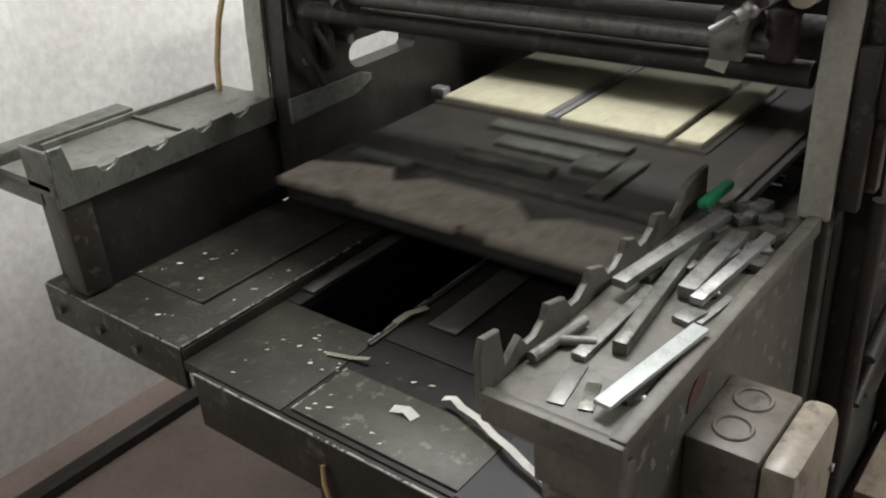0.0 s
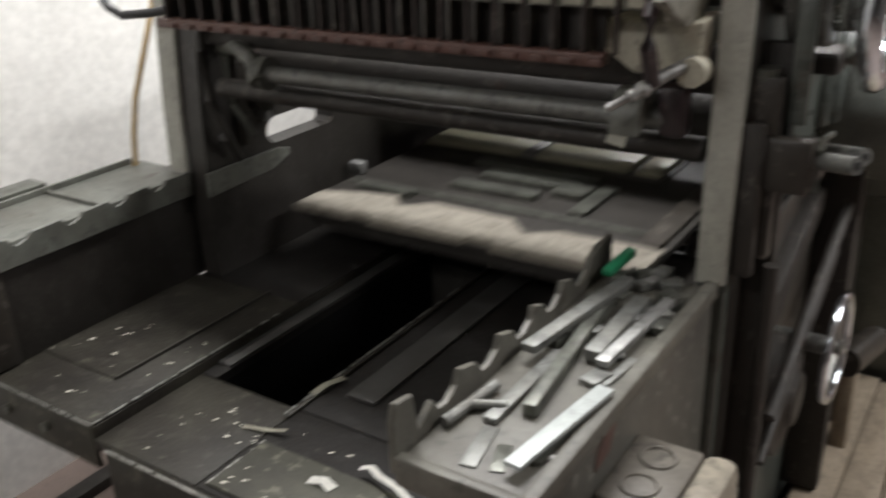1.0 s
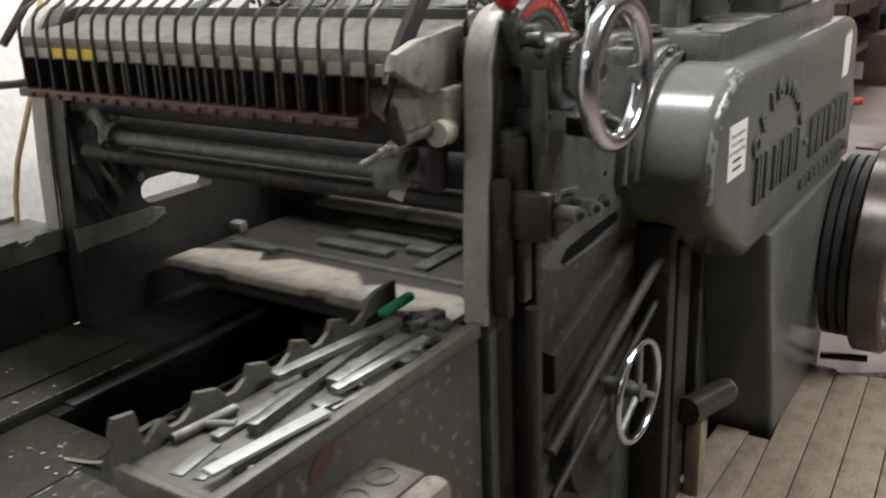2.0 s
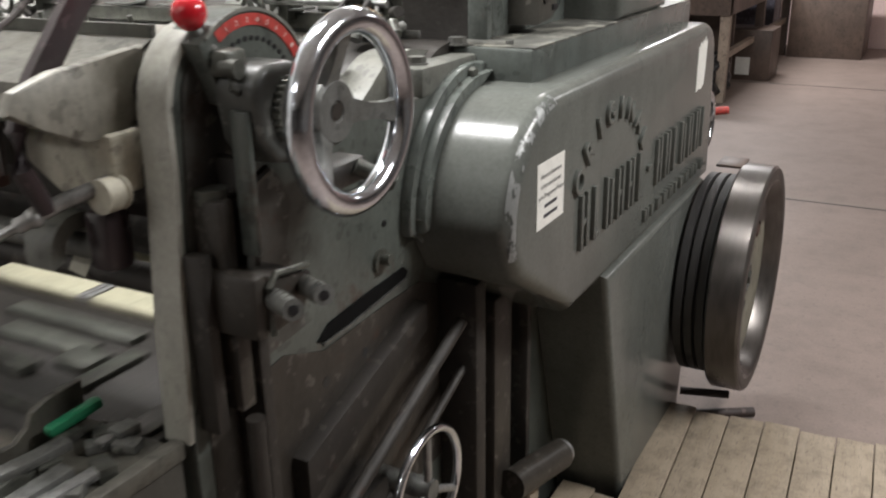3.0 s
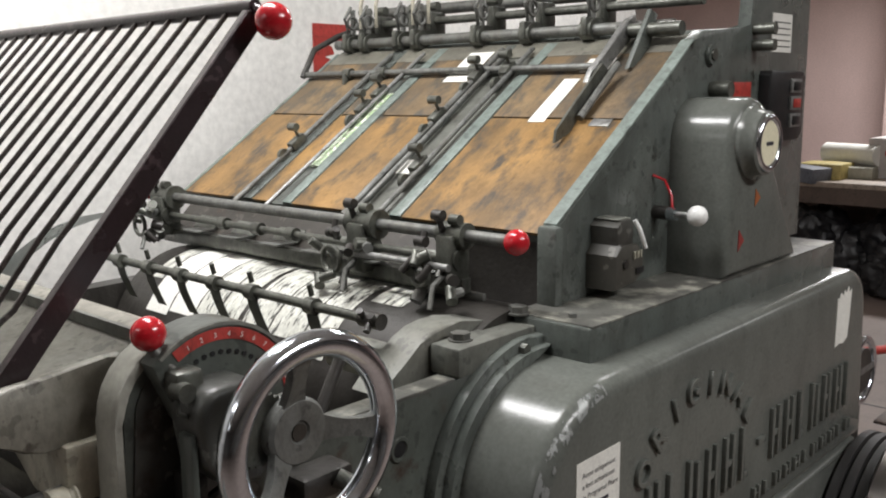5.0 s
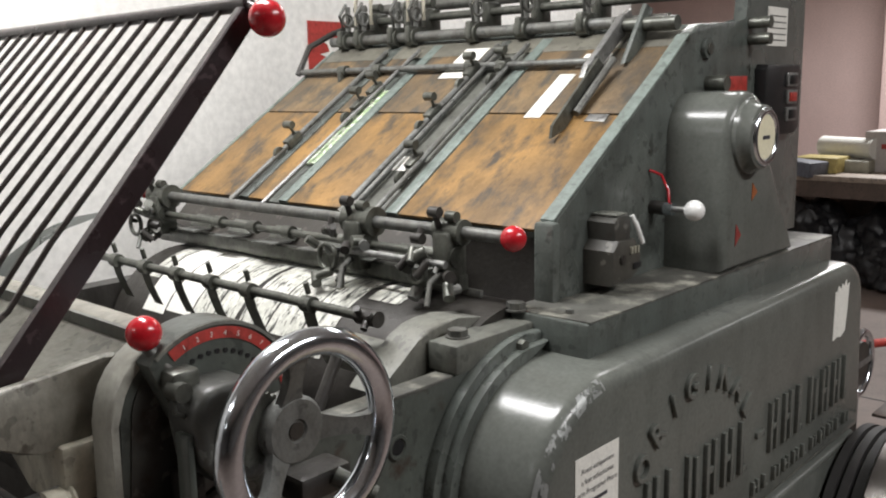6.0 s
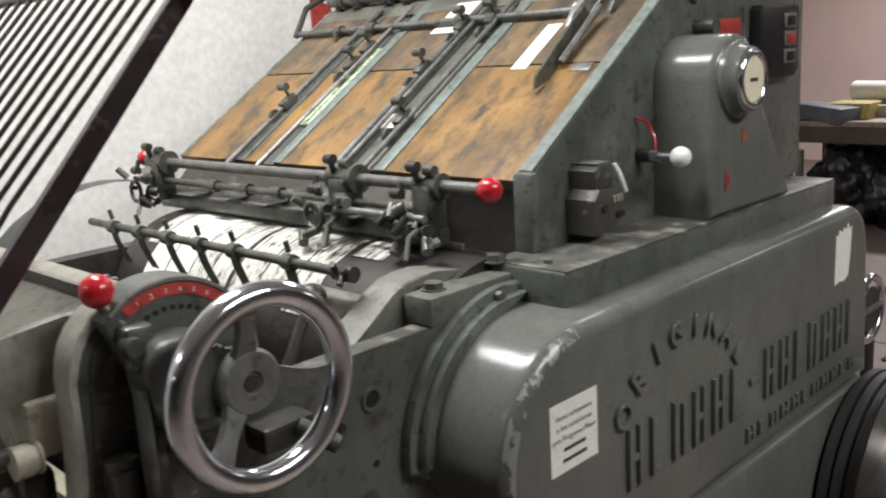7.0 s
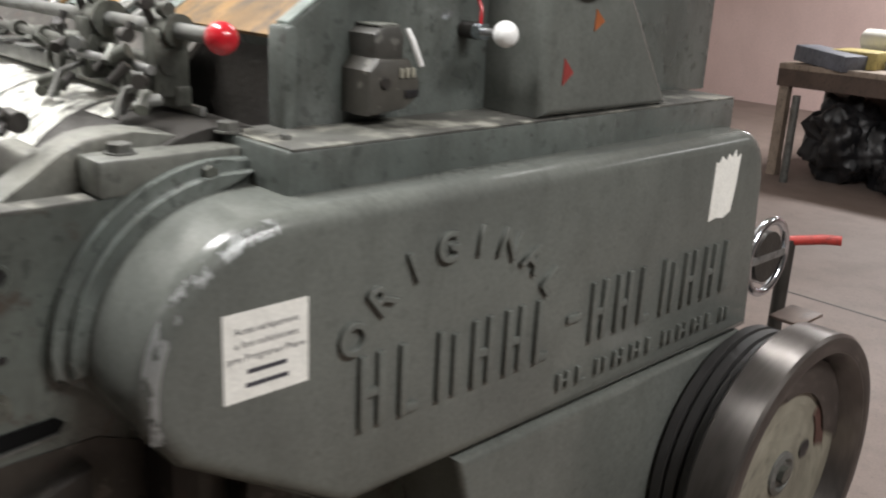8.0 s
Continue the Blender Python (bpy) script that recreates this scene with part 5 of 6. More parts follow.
mid = part("table_middle", box(new_bm(), -1.026, -0.792, 0.858, 1.09, 0.588, 0.606, 0.002), TABLE, press, "worn oily middle board of the table")
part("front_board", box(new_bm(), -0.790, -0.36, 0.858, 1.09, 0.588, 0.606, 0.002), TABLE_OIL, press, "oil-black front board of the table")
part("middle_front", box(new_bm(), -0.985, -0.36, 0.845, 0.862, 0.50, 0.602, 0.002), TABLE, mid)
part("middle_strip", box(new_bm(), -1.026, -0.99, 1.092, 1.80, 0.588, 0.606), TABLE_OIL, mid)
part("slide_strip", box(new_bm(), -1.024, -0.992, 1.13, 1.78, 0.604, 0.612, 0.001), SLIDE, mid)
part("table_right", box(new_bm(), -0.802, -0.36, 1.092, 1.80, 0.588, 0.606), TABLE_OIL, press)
part("slide_rail", box(new_bm(), -0.796, -0.786, 1.06, 1.72, 0.606, 0.612, 0.002), TABLE, press)
part("slide_strip", box(new_bm(), -0.745, -0.685, 1.16, 1.75, 0.606, 0.612, 0.001), SLIDE, press)
# Depth shade of the pit is put into its near-black colour.
part("pit", box(new_bm(), -1.0, -0.79, 1.07, 1.80, 0.06, 0.08), PIT_SHADE, press)
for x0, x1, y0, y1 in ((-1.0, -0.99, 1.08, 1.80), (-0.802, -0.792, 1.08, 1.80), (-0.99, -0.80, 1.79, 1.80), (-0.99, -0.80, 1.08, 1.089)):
    part("pit_wall", box(new_bm(), x0, x1, y0, y1, 0.08, 0.588), PIT_SHADE, press)
part("cover_plate", box(new_bm(), -0.775, -0.46, 0.868, 0.99, 0.606, 0.611, 0.001), PLATE, press, "dull olive-grey steel cover plate")
part("under_foot", box(new_bm(), -0.86, -0.66, 0.96, 1.08, 0.30, 0.36, 0.01), DARK_IRON, press)
part("under_beam", box(new_bm(), -1.2, -0.22, 0.97, 1.07, 0.36, 0.55, 0.01), DARK_IRON, press)
part("right_slot", box(new_bm(), -0.46, -0.36, 0.86, 1.0, 0.606, 0.609), BLACK, press)

for nm, x0, x1, y0, y1, z in (("worn_edge", -1.031, -1.027, 0.861, 1.30, 0.6295), ("worn_edge", -1.44, -1.03, 0.8575, 0.8605, 0.6285), ("worn_edge", -0.985, -0.46, 0.8445, 0.8475, 0.604), ("worn_edge", -0.797, -0.794, 1.06, 1.60, 0.6115), ("worn_edge", -0.776, -0.773, 0.868, 0.99, 0.6095)):
    part(nm, box(new_bm(), x0, x1, y0, y1, z, z + 0.0022), EDGE, press)

# back of the table: track rollers, levers, rags
for k, (x, y) in enumerate(((-0.71, 1.775), (-0.695, 1.912), (-0.69, 2.064), (-0.465, 1.909), (-0.452, 2.052), (-1.05, 1.94), (-1.04, 2.078), (-1.075, 1.82), (-1.05, 2.2), (-0.69, 2.2))):
    r = part("track_roller", rod(new_bm(), (x, y, 0.655), (x + 0.055, y, 0.655), 0.017, 18), CHROME if k < 7 else STEEL, press, "short bright track roller")
    part("roller_pin", rod(new_bm(), (x - 0.02, y, 0.655), (x + 0.075, y, 0.655), 0.007, 10), OILY, r)
part("track", box(new_bm(), -0.74, -0.24, 1.80, 2.6, 0.58, 0.630), DARK_IRON, press)
part("track", box(new_bm(), -1.2, -0.96, 1.80, 2.6, 0.58, 0.630), DARK_IRON, press)
part("hose", sweep(new_bm(), [(-0.95, 1.83, 0.65), (-0.92, 1.81, 0.66), (-0.88, 1.79, 0.645), (-0.83, 1.80, 0.635), (-0.78, 1.81, 0.64), (-0.72, 1.80, 0.65)], 0.007, 10), GREASY, press)
part("cross_link", rod(new_bm(), (-0.76, 1.735, 0.63), (-0.42, 1.735, 0.63), 0.009, 12), GREASY, press)
part("upright_link", sweep(new_bm(), [(-0.82, 1.76, 0.46), (-0.82, 1.77, 0.60), (-0.80, 1.80, 0.68), (-0.79, 1.82, 0.72)], 0.009, 10), GREASY, press)
part("hook", box(new_bm(), -1.24, -1.20, 1.80, 1.83, 0.74, 0.77, 0.004), STEEL, press)

# wall-side rail with scalloped lip
rail = part("side_rail", box(new_bm(), -1.49, -1.315, 0.86, 1.37, 0.844, 0.858, 0.002), PALE_DIM, press, "grey rail tray with a scalloped lip")
part("rail_web", box(new_bm(), -1.44, -1.316, 0.895, 1.49, 0.63, 0.844, 0.002), OILY, press)
part("rail_post", box(new_bm(), -1.37, -1.308, 0.868, 0.925, 0.632, 0.844, 0.006), GREASY, press)
part("rail_outer_lip", box(new_bm(), -1.496, -1.488, 0.95, 1.365, 0.852, 0.870, 0.001), PALE_DIM, rail)
lip = [(0.862, 0.814), (1.37, 0.814), (1.37, 0.866)]
for c in (1.28, 1.185, 1.08, 0.97):
    lip += [(c + 0.022, 0.867), (c + 0.016, 0.856), (c - 0.004, 0.849), (c - 0.016, 0.854), (c - 0.022, 0.869)]
lip += [(0.90, 0.874), (0.895, 0.922), (0.866, 0.922)]
part("scalloped_lip", prism(new_bm(), lip, -1.312, -1.304, 0.0015, 1, True), PALE_DIM, rail)
part("rail_end", box(new_bm(), -1.39, -1.305, 0.860, 0.868, 0.835, 0.920, 0.003), PALE_DIM, rail)
part("lip_end", prism(new_bm(), [(1.368, 0.816), (1.56, 0.822), (1.615, 0.842), (1.615, 0.856), (1.585, 0.866), (1.368, 0.867)], -1.262, -1.252, 0.0015, 1, True), PALE_DIM, rail)
part("rail_divider", box(new_bm(), -1.488, -1.315, 1.147, 1.155, 0.858, 0.865), DARK_STEEL, rail)
part("back_strip", box(new_bm(), -1.62, -1.56, 0.75, 1.20, 0.80, 0.855, 0.004), DARK_STEEL, press, "dark steel strip lying behind the rail")
part("rail_bracket", box(new_bm(), -1.58, -1.40, 0.88, 1.45, 0.79, 0.83, 0.004), PALE_DIM, press)

# operator-side tool tray
tray = part("tool_tray", box(new_bm(), -0.352, -0.19, 0.805, 1.362, 0.842, 0.858, 0.003), TRAY, press, "pale grey tool tray with a scalloped lip")
part("tray_rim", box(new_bm(), -0.206, -0.186, 0.797, 1.364, 0.842, 0.868, 0.004), TRAY, tray)
part("tray_front", box(new_bm(), -0.356, -0.186, 0.790, 0.806, 0.825, 0.864, 0.004), TRAY, tray)
lip = [(0.792, 0.84), (1.362, 0.84), (1.362, 0.912), (1.31, 0.910)]
for c in (1.255, 1.165, 1.08, 0.99, 0.895):
    lip += [(c + 0.030, 0.902), (c + 0.024, 0.884), (c + 0.004, 0.872), (c - 0.016, 0.872), (c - 0.028, 0.892)]
lip += [(0.836, 0.866), (0.83, 0.92), (0.80, 0.925), (0.792, 0.905)]
part("scalloped_lip", prism(new_bm(), lip, -0.362, -0.353, 0.0015, 1, True), TRAY, tray)
part("tray_corner", box(new_bm(), -0.29, -0.19, 0.792, 0.83, 0.775, 0.826, 0.004), TRAY, tray)
part("tray_side", box(new_bm(), -0.30, -0.192, 0.82, 1.364, 0.10, 0.842, 0.006), SIDE_PAINT, press, "dirty grey side casing below the tray")
part("tray_inner_web", box(new_bm(), -0.362, -0.30, 0.99, 1.364, 0.606, 0.842), OILY, press)
part("rust_patch", prism(new_bm(), [(0.95, 0.80), (0.99, 0.805), (1.01, 0.84), (0.98, 0.842), (0.955, 0.82)], -0.192, -0.1905), RUSTY, press)

jb = part("junction_box", box(new_bm(), -0.192, -0.105, 0.945, 1.085, 0.60, 0.775, 0.006), BOXGREY, press, "grey-beige electric junction box with a rounded lid")
part("box_lid", box(new_bm(), -0.106, -0.062, 0.94, 1.09, 0.598, 0.778, 0.016), LIDBEIGE, jb)
for y in (0.985, 1.045):
    part("knockout", torus(new_bm(), (-0.15, y, 0.7755), 0.021, 0.0028, "Z", 24, 6), BOXGREY, jb)
for y, z in ((0.958, 0.70), (1.07, 0.70)):
    part("lid_screw", rod(new_bm(), (-0.064, y, z), (-0.058, y, z), 0.005, 10), STEEL, jb)

# ---- loose things in the tray ----
def strip(name, label, a, b, w, h, mat, z=0.859, cat="metal strip"):
    a, b = Vector((*a, z)), Vector((*b, z))
    L = (b - a).length
    bm = box(new_bm(), -w / 2, w / 2, 0, L, 0, h, min(w, h) * 0.12)
    ob = tagged(part(name, bm, mat), label, cat, "loose metal in the tool tray")
    ang = math.degrees(math.atan2(-(b - a).x, (b - a).y))
    ob.matrix_basis = pose(a.x, a.y, a.z, 0, 0, ang)
    return ob


strip("metal_strip", "bright flat steel strip lying in the tray", (-0.230, 0.828), (-0.206, 1.010), 0.021, 0.006, BRIGHT, 0.872)
strip("metal_strip", "flat grey steel strip lying in the tray", (-0.236, 1.062), (-0.221, 1.279), 0.017, 0.010, STEEL, 0.868)
strip("metal_strip", "wide grey steel bar in the tray", (-0.256, 1.08), (-0.259, 1.254), 0.024, 0.018, DULL, 0.859)
strip("metal_strip", "long grey steel bar resting on the tray's lip", (-0.326, 1.04), (-0.293, 1.285), 0.021, 0.012, DULL, 0.874)
strip("metal_strip", "dark square steel bar in the tray", (-0.268, 0.935), (-0.302, 1.229), 0.018, 0.017, DARK_STEEL, 0.859)
strip("metal_strip", "flat dull steel strip in the tray", (-0.301, 0.902), (-0.300, 1.079), 0.018, 0.008, DULL, 0.8585)
strip("metal_strip", "thin grey strip flat on the tray", (-0.281, 0.822), (-0.294, 0.896), 0.019, 0.002, DULL, 0.8585)
strip("metal_strip", "small dark square sheet flat on the tray", (-0.249, 0.829), (-0.264, 0.874), 0.016, 0.002, DARK_STEEL, 0.8585)
strip("metal_strip", "small steel block in the tray", (-0.239, 1.027), (-0.230, 1.062), 0.024, 0.008, DULL, 0.8585)
strip("metal_strip", "thin steel offcut flat on the tray", (-0.222, 1.037), (-0.212, 1.111), 0.012, 0.004, DULL, 0.8585)
strip("metal_strip", "dark steel offcut below the long bar", (-0.318, 1.09), (-0.30, 1.24), 0.018, 0.012, DARK_STEEL, 0.8585)
strip("metal_strip", "thin steel strip below the bright strip", (-0.222, 0.86), (-0.211, 1.0), 0.010, 0.006, DARK_STEEL, 0.8585)
strip("metal_strip", "short steel offcut in the tray", (-0.285, 1.30), (-0.255, 1.345), 0.02, 0.012, DULL, 0.859)
for k, (x, y) in enumerate(((-0.215, 1.20), (-0.222, 1.23), (-0.225, 1.275), (-0.245, 1.33), (-0.285, 1.335), (-0.265, 1.345))):
    tagged(part("metal_offcut", box(new_bm(), -0.012, 0.012, -0.016, 0.016, 0, 0.012 + 0.004 * (k % 3), 0.002, pose(x, y, 0.859, 0, 0, 35 * k)), (DARK_STEEL, DULL)[k % 2]), "small steel offcut in the tray", "metal offcut", "loose metal in the tool tray")
bm = rod(new_bm(), (-0.341, 0.87, 0.866), (-0.330, 0.967, 0.866), 0.0072, 14)
rod(bm, (-0.335, 0.915, 0.866), (-0.296, 0.935, 0.866), 0.0065, 14)
tagged(part("t_handle_key", bm, DULL), "steel T-handle key lying in the tray", "tool", "loose metal in the tool tray")
tagged(part("green_screwdriver", box(new_bm(), -0.009, 0.009, 0, 0.075, 0, 0.014, 0.005, pose(-0.328, 1.285, 0.876, 8, 0, -8)), GREEN), "green-handled screwdriver lying in the tray", "screwdriver")
for k, (x, y) in enumerate(((-0.205, 0.872), (-0.228, 1.105), (-0.25, 1.19), (-0.285, 1.325))):
    tagged(part("steel_ball", ball(new_bm(), (x, y, 0.864), 0.005, 12), STEEL), "tiny bright steel bead in the tray", "bead", "loose metal in the tool tray")
rnd = random.Random(4)
for k in range(16):
    y = rnd.uniform(1.10, 1.33)
    x = rnd.uniform(-0.335, -0.225)
    L, w = rnd.uniform(0.02, 0.06), rnd.uniform(0.006, 0.016)
    L = min(L, 1.355 - y)
    strip("metal_strip", ("dull grey steel offcut among the tray's loose strips", "dark greasy steel offcut in the tray")[k % 2], (x, y), (min(-0.222, max(-0.34, x + rnd.uniform(-0.03, 0.03) * L / 0.1)), y + L), w, rnd.uniform(0.003, 0.010), (DULL, DARK_STEEL, STEEL, DARK_STEEL)[k % 4], 0.8586 + 0.004 * (k % 4))
# hoses and levers on the wall-side frame
part("oil_hose", sweep(new_bm(), [(-1.25, 1.40, 1.22), (-1.235, 1.385, 1.12), (-1.24, 1.39, 1.02), (-1.22, 1.41, 0.94), (-1.24, 1.45, 0.88)], 0.009, 10), OILY, press)
part("oil_hose", sweep(new_bm(), [(-1.25, 1.45, 1.25), (-1.225, 1.43, 1.10), (-1.23, 1.44, 1.0), (-1.21, 1.47, 0.93)], 0.007, 10), DARK_STEEL, press)
part("side_lever", box(new_bm(), -1.255, -1.235, 1.47, 1.50, 0.90, 1.16, 0.006), GREASY, press)
part("side_lever", rod(new_bm(), (-1.262, 1.52, 1.0), (-1.21, 1.52, 1.0), 0.03, 16), GREASY, press)
part("side_bolt", rod(new_bm(), (-1.262, 1.55, 0.95), (-1.24, 1.55, 0.95), 0.012, 6), STEEL, press)
part("side_bolt", rod(new_bm(), (-1.262, 1.43, 0.93), (-1.245, 1.43, 0.93), 0.009, 6), STEEL, press)
part("latch_hook", sweep(new_bm(), [(-1.26, 1.36, 1.205), (-1.32, 1.34, 1.195), (-1.38, 1.325, 1.19), (-1.41, 1.32, 1.205), (-1.42, 1.318, 1.22)], 0.009, 10), BLACK, press, "black latch hook at the frame")

# ---- the moving type bed ----
bed = part("type_bed", box(new_bm(), -1.22, -0.385, 0.012, 1.12, 0.722, 0.738, 0.004), OILY, press, "dark sliding type bed that runs in and out")
lip = new_bm()
wave = [(-1.20, 0.0), (-1.05, 0.002), (-1.04, 0.012), (-1.0, 0.012), (-0.99, -0.002), (-0.76, 0.0), (-0.75, 0.014), (-0.70, 0.014), (-0.69, -0.003), (-0.50, 0.0), (-0.385, 0.004)]
back = [(-0.385, 0.13), (-0.60, 0.125), (-0.66, 0.085), (-0.72, 0.14), (-0.92, 0.145), (-0.98, 0.095), (-1.02, 0.145), (-1.10, 0.13), (-1.20, 0.09)]
v0 = [lip.verts.new((x, y, 0.736)) for x, y in wave + back]
v1 = [lip.verts.new((x, y, 0.750)) for x, y in wave + back]
lip.faces.new(v0), lip.faces.new(v1[::-1])
for k in range(len(v0)):
    lip.faces.new((v0[k], v0[(k + 1) % len(v0)], v1[(k + 1) % len(v0)], v1[k]))
part("bed_lip", lip, LIP, bed, "pale worn front lip of the bed")
part("bed_front", box(new_bm(), -1.18, -0.385, 0.030, 0.034, 0.690, 0.723), OILY, bed)
for x0, x1, y0, y1, h in ((-1.15, -1.0, 0.16, 0.19, 0.018), (-0.96, -0.74, 0.27, 0.31, 0.016), (-0.93, -0.70, 0.36, 0.41, 0.014), (-0.72, -0.64, 0.32, 0.38, 0.02), (-0.64, -0.60, 0.24, 0.42, 0.012), (-1.0, -0.66, 0.44, 0.48, 0.014), (-1.2, -0.42, 0.20, 0.215, 0.008)):
    part("lockup_bar", box(new_bm(), x0, x1, y0, y1, 0.737, 0.737 + h, 0.003), DARK_STEEL, bed)
for x0, x1 in ((-1.20, -0.915), (-0.875, -0.625)):
    part("printing_plate", box(new_bm(), x0, x1, 0.535, 0.945, 0.738, 0.757, 0.006), YELLOW, bed, "cream-yellow printing plate")
for x0, x1 in ((-0.912, -0.898), (-0.895, -0.88)):
    part("plate_gap_bar", box(new_bm(), x0, x1, 0.535, 0.945, 0.738, 0.7565, 0.001), STEEL, bed)
part("printing_plate", box(new_bm(), -0.605, -0.545, 0.535, 0.945, 0.738, 0.757, 0.004), YELLOW, bed, "narrow cream printing plate")
part("plate_tray", box(new_bm(), -1.215, -0.53, 0.522, 0.96, 0.737, 0.743), GREASY, bed)
part("bed_rack", box(new_bm(), -0.45, -0.40, 0.15, 1.1, 0.737, 0.748, 0.003), GREASY, bed)

# ---- paper scraps and strips on the table ----
rnd = random.Random(11)
bm = new_bm()
for k in range(64):
    left = k % 2
    x, y = (rnd.uniform(-1.40, -1.06), rnd.uniform(0.89, 1.15)) if left else (rnd.uniform(-0.98, -0.60), rnd.uniform(0.875, 1.04))
    s = rnd.uniform(0.0018, 0.0062) * (1.7 if rnd.random() < 0.15 else 1)
    z = (0.6335 if left else 0.6075) + rnd.uniform(0, 0.002)
    if not left and x > -0.78 and y < 1.0:
        z += 0.005
    a = rnd.uniform(0, 6.28)
    vs = []
    for j in range(5):
        b = a + j * 1.2566
        q = s * rnd.uniform(0.4, 1.2)
        vs.append(bm.verts.new((x + q * math.cos(b), y + 0.4 * q * math.sin(b) + 0.5 * q * math.cos(b), z + rnd.uniform(0, 0.0008))))
    bm.faces.new(vs)
tagged(part("paper_scraps", bm, SCRAP), "small torn paper scraps scattered on the oily table", "paper scraps", kind="stuff")


def ribbon(name, label, pts, w, mat=PAPER):
    bm = new_bm()
    rows = []
    for k, p in enumerate(pts):
        p = Vector(p)
        d = Vector(pts[min(k + 1, len(pts) - 1)]) - Vector(pts[max(k - 1, 0)])
        s = Vector((-d.y, d.x, 0)).normalized() * w / 2
        rows.append([bm.verts.new(p + s), bm.verts.new(p - s)])
    for r0, r1 in zip(rows, rows[1:]):
        bm.faces.new((r0[0], r0[1], r1[1], r1[0]))
    bmesh.ops.solidify(bm, geom=list(bm.faces), thickness=0.0008)
    return tagged(part(name, bm, mat), label, "paper strip")


ribbon("paper_strip", "long curled white paper strip hanging over the table edge", [(-0.588, 1.002, 0.622), (-0.57, 1.005, 0.628), (-0.549, 0.996, 0.626), (-0.51, 0.985, 0.630), (-0.475, 0.973, 0.624), (-0.435, 0.955, 0.632), (-0.40, 0.944, 0.626), (-0.365, 0.932, 0.628), (-0.342, 0.926, 0.622), (-0.330, 0.938, 0.626)], 0.012)
ribbon("paper_strip", "short cream paper strip on the table", [(-0.835, 1.005, 0.609), (-0.79, 1.015, 0.611), (-0.755, 1.022, 0.618)], 0.009, CREAM)
ribbon("paper_strip", "folded paper scrap by the pit", [(-0.795, 1.13, 0.613), (-0.788, 1.16, 0.619), (-0.778, 1.20, 0.614)], 0.015, CREAM)
ribbon("paper_strip", "small crumpled paper scrap", [(-0.645, 0.95, 0.613), (-0.62, 0.955, 0.618), (-0.60, 0.95, 0.613)], 0.018)
ribbon("paper_strip", "orange scrap at the back of the table", [(-1.02, 1.76, 0.632), (-1.0, 1.79, 0.646), (-0.98, 1.80, 0.636)], 0.02, material("orange_scrap", (0.5, 0.22, 0.06), 0.6))
ribbon("paper_strip", "brown paper scrap at the back of the table", [(-0.99, 1.78, 0.634), (-0.95, 1.80, 0.656), (-0.92, 1.84, 0.64)], 0.06, material("brown_scrap", (0.20, 0.16, 0.10), 0.7))
tagged(part("hanging_string", sweep(new_bm(), [(-0.69, 0.84, 0.56), (-0.688, 0.836, 0.53), (-0.684, 0.838, 0.50), (-0.68, 0.835, 0.46), (-0.672, 0.838, 0.42)], 0.004, 6), CABLE), "frayed string hanging from the table edge", "string")

# ---- cable, strip and sign on the wall side ----
tagged(part("wall_cable", sweep(new_bm(), [(-1.47, 1.36, 0.858), (-1.472, 1.37, 0.92), (-1.470, 1.39, 1.00), (-1.462, 1.42, 1.08), (-1.455, 1.46, 1.18), (-1.47, 1.52, 1.35), (-1.53, 1.60, 1.7), (-1.68, 1.68, 2.3), (-1.80, 1.72, 3.1)], 0.0065, 10), CABLE), "tan cable hanging down to the press rail", "cable")
tagged(part("floor_rail", box(new_bm(), -1.70, -1.65, 0.2, 2.6, 0.0, 0.03, 0.004), OILY), "dark steel rail lying along the wall", "rail")
sign = thing("wall_sign", "small red wall sign with a white running-flame shape", "sign")
sign.location = (-1.829, 3.135, 1.74)
part("sign_plate", box(new_bm(), 0.0, 0.004, -0.095, 0.095, -0.115, 0.115), RED_PAINT, sign)
part("sign_mark", prism(new_bm(), [(-0.04, -0.05), (0.0, -0.03), (0.02, -0.05), (0.03, 0.0), (0.055, 0.02), (0.02, 0.05), (-0.01, 0.06), (-0.05, 0.05), (-0.01, 0.035), (0.0, 0.01), (-0.045, 0.0), (-0.01, -0.01)], 0.004, 0.0055), PAPER, sign)

# ---- duckboards on the operator's side ----
def duckboard(x0, x1, y0, y1, top, turn, label):
    d = thing("duckboard", label, "duckboard", "wooden duckboards")
    d.matrix_basis = pose(x0, y0, 0, 0, 0, turn)
    n = max(2, round((x1 - x0) / 0.098))
    w = (x1 - x0) / n
    for k in range(n):
        part("plank", box(new_bm(), k * w, (k + 1) * w - 0.003, 0.006 * ((k * 7) % 3), y1 - y0 - 0.008 * ((k * 5) % 3), top - 0.024, top - 0.001 * (k % 2), 0.003), PINE, d)
    for y in (0.1, (y1 - y0) / 2, y1 - y0 - 0.12):
        part("bearer", box(new_bm(), 0.01, x1 - x0 - 0.02, y, y + 0.06, 0.0, top - 0.024, 0.002), PINE, d)


duckboard(0.045, 0.90, 1.75, 3.08, 0.10, 3, "worn pine duckboard beside the press")
duckboard(-0.15, 0.03, 1.75, 2.575, 0.092, 0, "narrow worn pine duckboard at the press foot")

# ---- far end of the workshop ----
bench = thing("work_bench", "long brown work bench cluttered with boxes and paper", "bench")
part("bench_top", box(new_bm(), -2.5, -0.98, 8.25, 11.4, 0.83, 0.872, 0.004), TAN_TOP, bench)
part("bench_apron", box(new_bm(), -2.5, -0.985, 8.255, 8.29, 0.70, 0.83), BROWN_TOP, bench)
